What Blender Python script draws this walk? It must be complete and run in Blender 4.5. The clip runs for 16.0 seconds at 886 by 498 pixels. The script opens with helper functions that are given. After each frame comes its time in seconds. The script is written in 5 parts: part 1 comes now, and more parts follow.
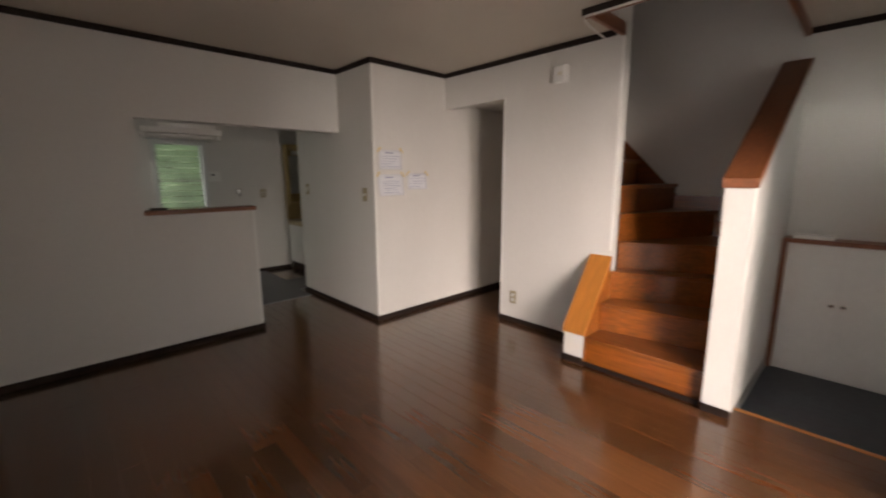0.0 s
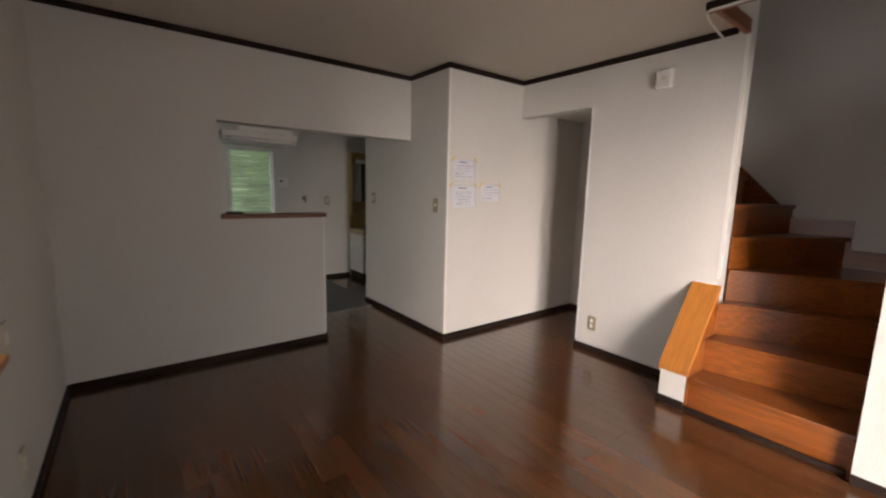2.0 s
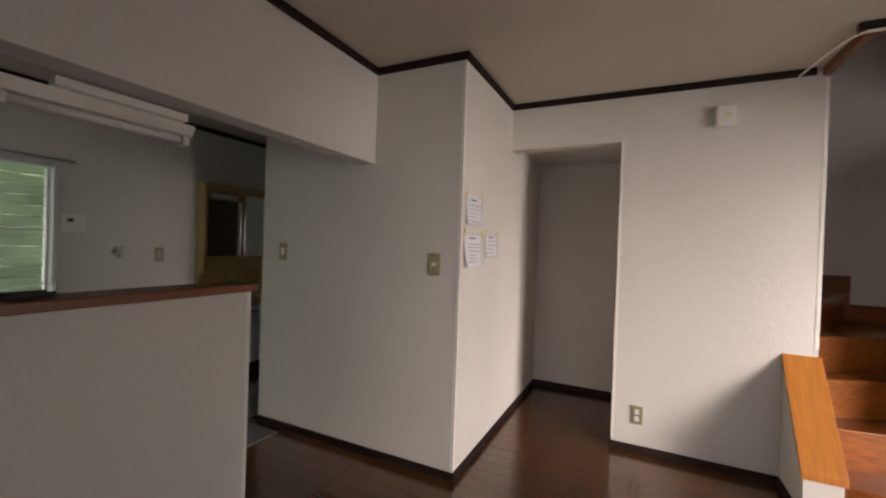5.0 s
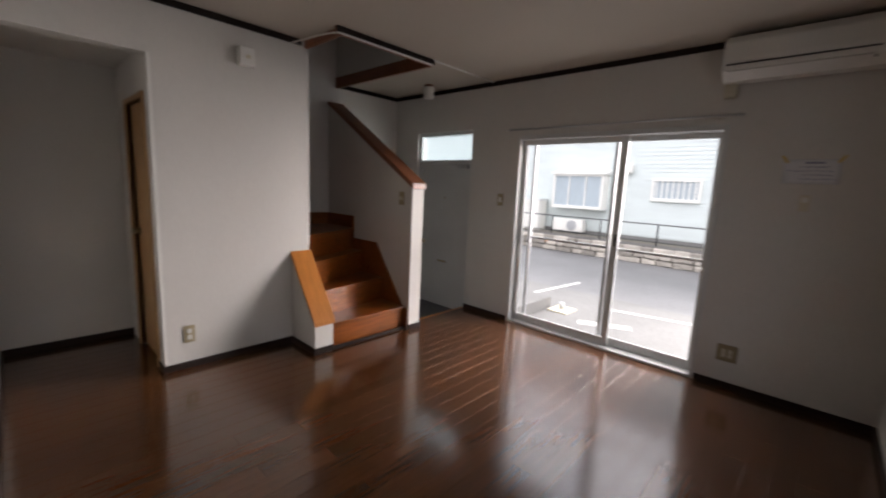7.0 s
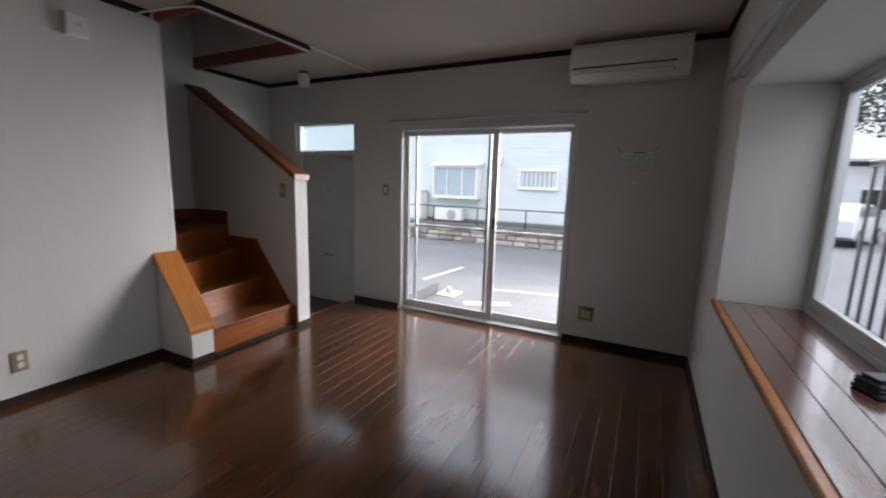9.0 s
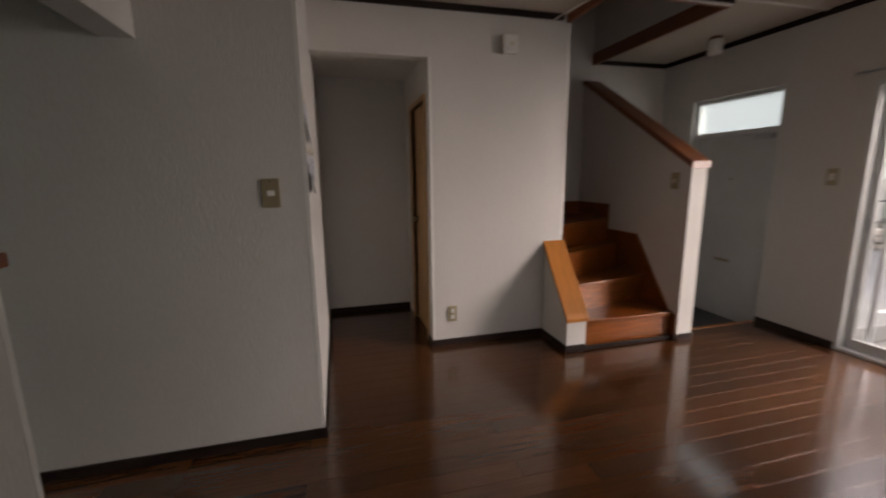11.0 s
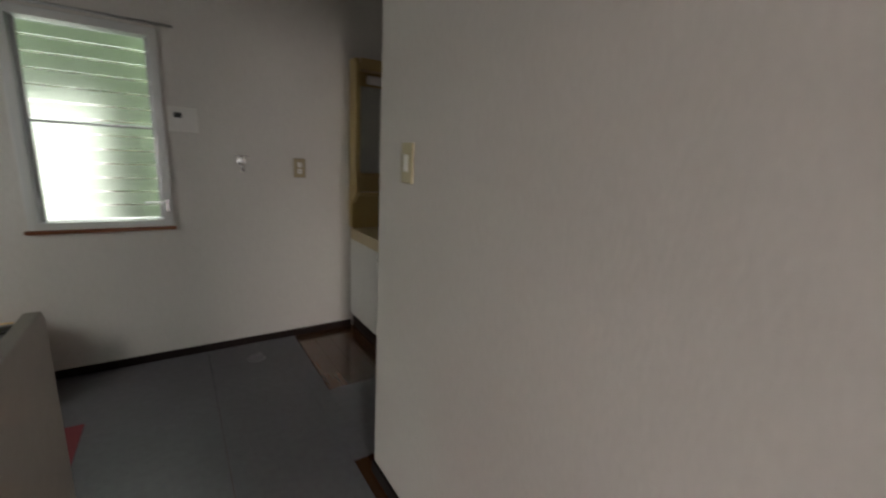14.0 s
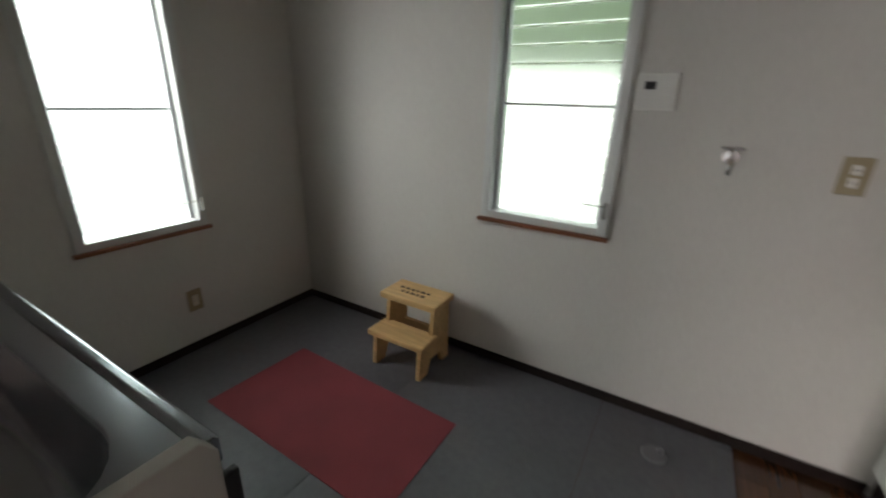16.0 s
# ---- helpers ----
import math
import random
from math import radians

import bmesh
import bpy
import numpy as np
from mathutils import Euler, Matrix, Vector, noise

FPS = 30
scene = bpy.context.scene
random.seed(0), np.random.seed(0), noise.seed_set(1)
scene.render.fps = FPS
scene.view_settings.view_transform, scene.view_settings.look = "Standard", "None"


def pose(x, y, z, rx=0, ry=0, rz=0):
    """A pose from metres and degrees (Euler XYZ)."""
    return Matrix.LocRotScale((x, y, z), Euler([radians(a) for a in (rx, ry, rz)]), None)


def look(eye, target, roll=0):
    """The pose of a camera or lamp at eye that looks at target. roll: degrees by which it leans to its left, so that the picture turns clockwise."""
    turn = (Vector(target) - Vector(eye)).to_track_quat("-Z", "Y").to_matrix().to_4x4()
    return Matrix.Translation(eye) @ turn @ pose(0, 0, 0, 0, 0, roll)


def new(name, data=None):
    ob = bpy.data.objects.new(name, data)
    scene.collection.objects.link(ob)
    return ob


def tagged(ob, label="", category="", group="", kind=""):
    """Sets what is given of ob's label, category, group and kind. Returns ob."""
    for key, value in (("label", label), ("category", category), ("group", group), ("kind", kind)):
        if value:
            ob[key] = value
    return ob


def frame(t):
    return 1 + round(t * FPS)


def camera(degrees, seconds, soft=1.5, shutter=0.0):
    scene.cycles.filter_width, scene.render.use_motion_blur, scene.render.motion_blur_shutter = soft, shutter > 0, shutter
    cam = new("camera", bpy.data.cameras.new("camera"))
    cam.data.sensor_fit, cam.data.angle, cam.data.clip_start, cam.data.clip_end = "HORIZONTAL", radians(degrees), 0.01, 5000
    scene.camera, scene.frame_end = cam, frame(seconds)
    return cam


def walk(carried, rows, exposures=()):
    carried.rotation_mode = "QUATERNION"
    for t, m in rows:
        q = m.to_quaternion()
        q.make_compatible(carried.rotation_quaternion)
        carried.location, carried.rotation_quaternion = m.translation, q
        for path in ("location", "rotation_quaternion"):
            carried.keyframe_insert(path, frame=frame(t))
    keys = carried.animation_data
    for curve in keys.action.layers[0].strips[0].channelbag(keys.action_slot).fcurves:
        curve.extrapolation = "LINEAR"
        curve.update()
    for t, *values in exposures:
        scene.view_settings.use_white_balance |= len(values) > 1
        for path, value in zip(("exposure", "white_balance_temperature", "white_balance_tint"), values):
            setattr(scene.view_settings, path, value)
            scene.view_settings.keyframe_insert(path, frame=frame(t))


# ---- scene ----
cam = camera(95.0, 16.0, soft=2.0, shutter=0.4)
PATH = [
    (0, (0.45, 0.246, 1.36), (1.809, 1.671, 1.01), -0.3),
    (0.5, (0.415, 0.279, 1.333), (1.413, 1.972, 0.963), -0.6),
    (1, (0.415, 0.303, 1.318), (1.218, 2.081, 0.876), 1.1),
    (1.5, (0.433, 0.367, 1.318), (1.324, 2.1, 0.868), 2.4),
    (2, (0.42, 0.58, 1.345), (1.619, 2.153, 1.053), 1.4),
    (2.5, (0.481, 0.758, 1.305), (1.838, 2.214, 1.109), 4.0),
    (3, (0.465, 1.089, 1.305), (1.937, 2.439, 1.192), 3.5),
    (5.5, (0.548, 2.773, 1.31), (2.496, 3.227, 1.291), 0.3),
    (6, (0.577, 3.041, 1.328), (2.541, 2.709, 1.148), 1.2),
    (6.5, (0.52, 3.204, 1.367), (2.176, 2.119, 1.083), 2.7),
    (7, (0.387, 3.229, 1.333), (1.736, 1.784, 1.026), 2.7),
    (7.5, (0.252, 3.213, 1.345), (1.223, 1.495, 1.023), 2.0),
    (8, (0.299, 3.297, 1.293), (0.868, 1.403, 0.999), 1.1),
    (10.5, (0.542, 3.327, 1.324), (2.277, 2.398, 0.968), 0.5),
    (11, (0.661, 3.244, 1.269), (2.566, 2.753, 0.91), -0.7),
    (11.5, (0.842, 3.141, 1.253), (2.786, 3.237, 0.792), -1.6),
    (12, (1.132, 3.219, 1.28), (3.016, 3.712, 0.825), -2.0),
    (12.5, (1.377, 3.245, 1.271), (3.168, 4.027, 0.847), 2.4),
    (13, (1.624, 3.327, 1.275), (3.042, 4.663, 0.824), 5.3),
    (13.5, (1.803, 3.447, 1.243), (3.057, 4.908, 0.702), 3.3),
    (14, (1.975, 3.601, 1.251), (3.061, 5.223, 0.814), 3.1),
    (14.5, (2.116, 3.823, 1.271), (2.539, 5.727, 0.828), 2.6),
    (15, (2.153, 4.033, 1.254), (2.099, 5.925, 0.607), -2.1),
    (15.5, (2.176, 4.323, 1.293), (1.724, 6.12, 0.539), -2.5),
    (16, (2.2, 4.539, 1.326), (1.247, 6.158, 0.641), 1.8),
]
walk(cam, [(t, look(eye, target, roll)) for t, eye, target, roll in PATH],
     exposures=[(0.0, 0.1, 7400, 20), (1.0, 0.4, 6900, 18), (1.6, 0.35, 7000, 19), (2.5, 0.3, 7400, 20), (3.0, 0.3, 7300, 20), (5.5, 0.2, 7400, 21), (6.0, 0.25, 7600, 23), (6.5, 0.05, 7100, 20), (7.0, -0.4, 6700, 18), (8.0, -0.4, 6100, 15), (10.5, -0.8, 6700, 20), (11.5, -0.45, 7600, 23), (12.5, -0.1, 7300, 22), (13.5, 0.5, 7100, 21), (14.5, 0.65, 7000, 21), (16.0, 1.05, 6800, 19)])

# ---- light: overcast sky, soft sun ----
world = bpy.data.worlds.new("sky")
scene.world = world
world.use_nodes = True
_n, _l = world.node_tree.nodes, world.node_tree.links
sky = _n.new("ShaderNodeTexSky")
sky.sky_type = "NISHITA"
sky.sun_disc = False
sky.sun_elevation, sky.sun_rotation = radians(48), radians(200)
sky.dust_density, sky.air_density = 4.0, 1.0
_soft = _n.new("ShaderNodeMixRGB")
_soft.inputs["Fac"].default_value = 0.75
# cloud cover: three times as bright overhead as at the horizon
_dir = _n.new("ShaderNodeTexCoord")
_xyz = _n.new("ShaderNodeSeparateXYZ")
_l.new(_dir.outputs["Generated"], _xyz.inputs[0])
_up = _n.new("ShaderNodeMapRange")
_up.inputs["To Min"].default_value, _up.inputs["To Max"].default_value = 0.32, 1.0
_l.new(_xyz.outputs["Z"], _up.inputs["Value"])
_cloud = _n.new("ShaderNodeVectorMath")
_cloud.operation = "SCALE"
_cloud.inputs[0].default_value = (46.0, 48.0, 50.0)
_l.new(_up.outputs[0], _cloud.inputs["Scale"])
_l.new(_cloud.outputs[0], _soft.inputs["Color2"])
_l.new(sky.outputs["Color"], _soft.inputs["Color1"])
_l.new(_soft.outputs["Color"], _n["Background"].inputs["Color"])
_n["Background"].inputs["Strength"].default_value = 0.15
sun_data = bpy.data.lights.new("sun", "SUN")
sun_data.energy, sun_data.angle, sun_data.color = 1.5, radians(14), (1.0, 0.96, 0.9)
sun = new("sun", sun_data)
sun.matrix_world = look((3, -14, 16), (1.5, 0, 0))


def add_fill_lamp(name, place, target, w, h, watts, colour):
    data = bpy.data.lights.new(name, "AREA")
    data.shape, data.size, data.size_y, data.energy, data.color = "RECTANGLE", w, h, watts, colour
    lamp = new(name, data)
    lamp.matrix_world = look(place, target)
    return lamp


# area lamps added outside the sliding door and kitchen window, standing in for south-western sky and road glare
add_fill_lamp("fill_lamp_sliding", (-0.42, -4.0, 1.9), (2.8, 1.9, 0.6), 1.9, 2.7, 510, (1.0, 0.98, 0.95))
add_fill_lamp("fill_lamp_kitchen_west", (-0.75, 4.75, 1.6), (0.9, 6.1, 1.0), 0.9, 1.2, 15, (0.94, 0.98, 1.0))

# ---- materials ----
def material(name, colour, rough=0.6, metal=0.0, scale=8.0, vary=0.08, bump=0.0, bump_scale=120.0, stretch=(1, 1, 1),
             coat=0.0, random_vary=0.0, grain=0.0, grain_scale=30.0, spec=0.5):
    """A surface with broad variation, fine grain and relief, in metres."""
    m = bpy.data.materials.new(name)
    m.use_nodes = True
    n, l = m.node_tree.nodes, m.node_tree.links
    b = n["Principled BSDF"]
    b.inputs["Roughness"].default_value, b.inputs["Metallic"].default_value = rough, metal
    b.inputs["Coat Weight"].default_value, b.inputs["Coat Roughness"].default_value = coat, 0.14
    b.inputs["Specular IOR Level"].default_value = spec
    co = n.new("ShaderNodeTexCoord")
    mp = n.new("ShaderNodeMapping")
    mp.inputs["Scale"].default_value = stretch
    geo = n.new("ShaderNodeNewGeometry")
    l.new(geo.outputs["Position"], mp.inputs["Vector"])
    big = n.new("ShaderNodeTexNoise")
    big.inputs["Scale"].default_value, big.inputs["Detail"].default_value = scale, 4
    l.new(mp.outputs["Vector"], big.inputs["Vector"])
    fine = n.new("ShaderNodeTexNoise")
    fine.inputs["Scale"].default_value, fine.inputs["Detail"].default_value = grain_scale, 6
    l.new(mp.outputs["Vector"], fine.inputs["Vector"])
    ramp = n.new("ShaderNodeMapRange")
    ramp.inputs["From Min"].default_value, ramp.inputs["From Max"].default_value = 0.25, 0.75
    ramp.inputs["To Min"].default_value, ramp.inputs["To Max"].default_value = 1 - vary, 1 + vary
    l.new(big.outputs["Fac"], ramp.inputs["Value"])
    ramp2 = n.new("ShaderNodeMapRange")
    ramp2.inputs["From Min"].default_value, ramp2.inputs["From Max"].default_value = 0.3, 0.7
    ramp2.inputs["To Min"].default_value, ramp2.inputs["To Max"].default_value = 1 - grain, 1 + grain
    l.new(fine.outputs["Fac"], ramp2.inputs["Value"])
    mul = n.new("ShaderNodeMath")
    mul.operation = "MULTIPLY"
    l.new(ramp.outputs[0], mul.inputs[0])
    l.new(ramp2.outputs[0], mul.inputs[1])
    last = mul.outputs[0]
    if random_vary:
        info = n.new("ShaderNodeObjectInfo")
        rr = n.new("ShaderNodeMapRange")
        rr.inputs["To Min"].default_value, rr.inputs["To Max"].default_value = 1 - random_vary, 1 + random_vary
        l.new(info.outputs["Random"], rr.inputs["Value"])
        mul2 = n.new("ShaderNodeMath")
        mul2.operation = "MULTIPLY"
        l.new(last, mul2.inputs[0])
        l.new(rr.outputs[0], mul2.inputs[1])
        last = mul2.outputs[0]
    tint = n.new("ShaderNodeVectorMath")
    tint.operation = "SCALE"
    tint.inputs[0].default_value = colour
    l.new(last, tint.inputs["Scale"])
    l.new(tint.outputs[0], b.inputs["Base Color"])
    rv = n.new("ShaderNodeMapRange")
    rv.inputs["To Min"].default_value, rv.inputs["To Max"].default_value = max(rough - 0.06, 0.02), min(rough + 0.06, 1)
    l.new(big.outputs["Fac"], rv.inputs["Value"])
    l.new(rv.outputs[0], b.inputs["Roughness"])
    if bump:
        rel = n.new("ShaderNodeTexNoise")
        rel.inputs["Scale"].default_value, rel.inputs["Detail"].default_value = bump_scale, 3
        l.new(mp.outputs["Vector"], rel.inputs["Vector"])
        bp = n.new("ShaderNodeBump")
        bp.inputs["Strength"].default_value, bp.inputs["Distance"].default_value = bump, 0.004
        l.new(rel.outputs["Fac"], bp.inputs["Height"])
        l.new(bp.outputs["Normal"], b.inputs["Normal"])
    return m


def glass_material(name, colour=(1, 1, 1), rough=0.0):
    m = bpy.data.materials.new(name)
    m.use_nodes = True
    b = m.node_tree.nodes["Principled BSDF"]
    b.inputs["Base Color"].default_value = (*colour, 1)
    b.inputs["Transmission Weight"].default_value, b.inputs["Roughness"].default_value = 1.0, rough
    b.inputs["IOR"].default_value = 1.02 if rough == 0 else 1.2
    return m


WALL = material("wallpaper", (0.62, 0.60, 0.565), 0.75, scale=1.5, vary=0.03, bump=0.5, bump_scale=140, stretch=(1, 1, 0.22), grain=0.03, grain_scale=160)
CEIL = material("ceiling_paper", (0.50, 0.45, 0.385), 0.85, scale=1.2, vary=0.03, bump=0.25, bump_scale=160)
DARK = material("dark_trim", (0.018, 0.011, 0.009), 0.6, spec=0.25, scale=6, vary=0.2, bump=0.1, stretch=(1, 1, 1), grain=0.1)
FLOOR = material("dark_flooring", (0.082, 0.030, 0.0105), 0.2, scale=4, vary=0.10, stretch=(1, 0.05, 1), random_vary=0.28, grain=0.14, spec=0.3, grain_scale=70, coat=0.8)
STAIRWOOD = material("orange_wood", (0.19, 0.052, 0.008), 0.3, spec=0.35, scale=7, vary=0.22, bump=0.05, bump_scale=120, stretch=(1, 0.06, 1), grain=0.3, grain_scale=70, coat=0.35, random_vary=0.16)
CAPWOOD = material("honey_wood", (0.42, 0.155, 0.03), 0.32, scale=6, vary=0.14, bump=0.08, bump_scale=70, stretch=(0.12, 1, 0.12), grain=0.16, grain_scale=60, coat=0.2)
SILLWOOD = material("sill_wood", (0.12, 0.058, 0.038), 0.2, scale=5, vary=0.16, bump=0.06, bump_scale=60, stretch=(1, 0.08, 1), grain=0.2, grain_scale=60, coat=0.9, random_vary=0.1)
REDWOOD = material("red_brown_wood", (0.2, 0.066, 0.026), 0.38, scale=6, vary=0.15, bump=0.08, stretch=(0.1, 1, 1), grain=0.15, grain_scale=50)
DOORWOOD = material("door_wood", (0.46, 0.27, 0.12), 0.45, scale=4, vary=0.14, bump=0.06, stretch=(1, 1, 0.08), grain=0.15, grain_scale=50)
PINE = material("pine", (0.62, 0.40, 0.18), 0.5, scale=7, vary=0.12, bump=0.08, stretch=(0.1, 1, 1), grain=0.14, grain_scale=60)
WHITE = material("white_plastic", (0.75, 0.74, 0.70), 0.4, scale=3, vary=0.03)
WHITEBOARD = material("white_board", (0.72, 0.71, 0.68), 0.4, scale=3, vary=0.04, grain=0.02)
ALU = material("white_aluminium", (0.62, 0.63, 0.62), 0.4, metal=0.25, scale=4, vary=0.04)
SILVER = material("silver_aluminium", (0.5, 0.51, 0.52), 0.35, metal=0.8, scale=5, vary=0.05)
STEEL = material("stainless", (0.42, 0.44, 0.48), 0.2, metal=1.0, scale=6, vary=0.06, bump=0.03, stretch=(0.1, 1, 1))
CHROME = material("chrome", (0.7, 0.7, 0.7), 0.12, metal=1.0, scale=5, vary=0.03)
BRASS = material("plate_metal", (0.36, 0.30, 0.19), 0.45, metal=0.5, scale=8, vary=0.06)
BEIGE = material("beige_plastic", (0.62, 0.57, 0.45), 0.45, scale=5, vary=0.04)
BROWNDOOR = material("dark_brown_door", (0.06, 0.032, 0.02), 0.4, scale=4, vary=0.12, stretch=(1, 1, 0.08), grain=0.15, grain_scale=50)
DOORGREY = material("grey_door", (0.54, 0.55, 0.54), 0.45, scale=3, vary=0.05, bump=0.05)
TILE = material("slate_floor", (0.055, 0.062, 0.072), 0.5, scale=5, vary=0.25, bump=0.25, bump_scale=90, grain=0.15)
VINYL = material("grey_vinyl", (0.115, 0.115, 0.128), 0.5, scale=2.2, vary=0.12, bump=0.12, bump_scale=200, grain=0.08)
PANELGREY = material("grey_beige_board", (0.42, 0.395, 0.365), 0.5, scale=3, vary=0.05, grain=0.03)
GREYPLASTIC = material("grey_plastic", (0.17, 0.17, 0.18), 0.5, scale=6, vary=0.1)
RED = material("red_mat", (0.23, 0.035, 0.045), 0.8, scale=5, vary=0.1, bump=0.3, bump_scale=240)
BLACK = material("black_rubber", (0.02, 0.02, 0.022), 0.45, scale=8, vary=0.2)
PAPER = material("paper", (0.66, 0.67, 0.70), 0.8, scale=4, vary=0.03)
INK = material("blue_ink", (0.2, 0.22, 0.36), 0.8, scale=10, vary=0.1)
TAPE = material("yellow_tape", (0.62, 0.45, 0.12), 0.6, scale=10, vary=0.1)
CREAM = material("cream_plastic", (0.46, 0.33, 0.14), 0.35, scale=4, vary=0.06)
BASIN = material("basin_resin", (0.50, 0.40, 0.24), 0.3, scale=4, vary=0.05)
MIRROR = material("mirror", (0.85, 0.86, 0.86), 0.03, metal=1.0, scale=4, vary=0.01)
GLASS = glass_material("clear_glass")
FROST = glass_material("frosted_glass", (0.7, 0.78, 0.78), 0.8)

# ---- building helpers ----
def link(name, bm, mat, parent=None, label=""):
    bmesh.ops.recalc_face_normals(bm, faces=bm.faces)
    me = bpy.data.meshes.new(name)
    bm.to_mesh(me)
    bm.free()
    for one in (mat if isinstance(mat, (list, tuple)) else [mat]):
        me.materials.append(one)
    ob = new(name, me)
    if parent is not None:
        ob.parent = parent
    if label:
        ob["label"] = label
    return ob


part = link


def thing(name, label, category, group="", kind=""):
    return tagged(new(name), label, category, group, kind)


def add_box(bm, x0, x1, y0, y1, z0, z1, bevel=0.0, turn=None):
    made = bmesh.ops.create_cube(bm, size=1.0)["verts"]
    bmesh.ops.scale(bm, vec=(x1 - x0, y1 - y0, z1 - z0), verts=made)
    mid = Vector(((x0 + x1) / 2, (y0 + y1) / 2, (z0 + z1) / 2))
    if bevel:
        edges = {e for v in made for e in v.link_edges}
        res = bmesh.ops.bevel(bm, geom=list(edges), offset=bevel, segments=2, affect="EDGES", profile=0.5)
        made = list({v for f in res["faces"] for v in f.verts} | {v for v in made if v.is_valid})
    if turn is not None:
        bmesh.ops.transform(bm, matrix=turn, verts=made)
    bmesh.ops.translate(bm, vec=mid, verts=made)
    return made


def box(name, x0, x1, y0, y1, z0, z1, mat, parent=None, label="", bevel=0.0, turn=None):
    bm = bmesh.new()
    add_box(bm, x0, x1, y0, y1, z0, z1, bevel, turn)
    return link(name, bm, mat, parent, label)


def add_tube(bm, a, b, r, sides=12, r2=None):
    a, b = Vector(a), Vector(b)
    made = bmesh.ops.create_cone(bm, cap_ends=True, segments=sides, radius1=r, radius2=r if r2 is None else r2, depth=(b - a).length)["verts"]
    bmesh.ops.transform(bm, matrix=Matrix.Translation((a + b) / 2) @ (b - a).to_track_quat("Z", "Y").to_matrix().to_4x4(), verts=made)
    return made


def tube(name, a, b, r, mat, parent=None, label="", sides=14, r2=None):
    bm = bmesh.new()
    add_tube(bm, a, b, r, sides, r2)
    for f in bm.faces:
        f.smooth = len(f.verts) == 4
    return link(name, bm, mat, parent, label)


def prism(name, outline, axis, lo, hi, mat, parent=None, label="", bevel=0.0):
    """A solid from an outline in the two other axes, drawn out along axis from lo to hi."""
    bm = bmesh.new()
    n = "xyz".index(axis)

    def at(p, v):
        q = list(p)
        q.insert(n, v)
        return q

    a = [bm.verts.new(at(p, lo)) for p in outline]
    b = [bm.verts.new(at(p, hi)) for p in outline]
    bm.faces.new(a)
    bm.faces.new(b[::-1])
    for i in range(len(outline)):
        j = (i + 1) % len(outline)
        bm.faces.new((a[i], b[i], b[j], a[j]))
    if bevel:
        bmesh.ops.recalc_face_normals(bm, faces=bm.faces)
        bmesh.ops.bevel(bm, geom=list(bm.edges), offset=bevel, segments=2, affect="EDGES", profile=0.5)
    return link(name, bm, mat, parent, label)


def wall(name, axis, lo, hi, s0, s1, z0, z1, holes, mat, label, parent=None):
    """An upright slab from lo to hi along axis, from s0 to s1 along the other, with openings (s, s, z, z) right through it."""
    ss = sorted({s0, s1, *[h[0] for h in holes], *[h[1] for h in holes]})
    zs = sorted({z0, z1, *[h[2] for h in holes], *[h[3] for h in holes]})
    solid = {}
    for i in range(len(ss) - 1):
        for j in range(len(zs) - 1):
            a, b = (ss[i] + ss[i + 1]) / 2, (zs[j] + zs[j + 1]) / 2
            solid[i, j] = not any(h[0] < a < h[1] and h[2] < b < h[3] for h in holes)
    bm = bmesh.new()
    verts = {}

    def v(s, z, d):
        if (s, z, d) not in verts:
            verts[s, z, d] = bm.verts.new((d, s, z) if axis == "x" else (s, d, z))
        return verts[s, z, d]

    for (i, j), full in solid.items():
        if not full:
            continue
        a, b, c, d = ss[i], ss[i + 1], zs[j], zs[j + 1]
        bm.faces.new((v(a, c, lo), v(b, c, lo), v(b, d, lo), v(a, d, lo)))
        bm.faces.new((v(a, c, hi), v(a, d, hi), v(b, d, hi), v(b, c, hi)))
        for di, dj, p, q in ((-1, 0, (a, c), (a, d)), (1, 0, (b, c), (b, d)), (0, -1, (a, c), (b, c)), (0, 1, (a, d), (b, d))):
            if not solid.get((i + di, j + dj), False):
                bm.faces.new((v(*p, lo), v(*q, lo), v(*q, hi), v(*p, hi)))
    ob = link(name, bm, mat, parent)
    return tagged(ob, label, "wall", "", "structure")


# ---- the plan, in metres ----
CEILING = 2.375
SOUTH, EAST, KITCHEN_N, KITCHEN_W, WASH_E = -0.165, 4.45, 6.315, 0.085, 3.80
KWALL = 3.955        # living-room face of the kitchen partition
KWALL2 = 4.075       # its kitchen face
BLOCK_X, BLOCK_Y, BLOCK_END = 2.57, 3.365, 4.905
INT_X = 3.465        # face of the wall beside the stairs
INT_END = 1.56
REC_Y, REC_TOP = 2.605, 2.04
POST_X = 3.06        # front of stairs and high wall
HIGH_S, HIGH_N = 0.655, 0.79
BAY = (0.70, 2.63, 0.72, 1.83)
TOP2 = 4.9           # upper floor's ceiling over the stairwell

wall("wall_south", "y", SOUTH - 0.15, SOUTH, -0.15, EAST + 0.15, -0.5, CEILING + 0.25,
     [(0.945, 2.63, 0.0, 1.84), (3.2, 4.04, -0.15, 1.93)], WALL, "white wallpapered wall with sliding window and front door")
wall("wall_west", "x", -0.15, 0.0, SOUTH, KWALL2, -0.5, CEILING + 0.25, [(BAY[0], BAY[1], BAY[2] - 0.036, BAY[3])], WALL, "white wallpapered wall with a deep bay window")
wall("wall_kitchen_partition", "y", KWALL, KWALL2, 0.0, BLOCK_X, 0.0, CEILING,
     [(0.93, 1.71, 1.085, 1.795), (1.71, BLOCK_X, 0.0, 1.795)], WALL, "white wallpapered partition with serving hatch and doorway")
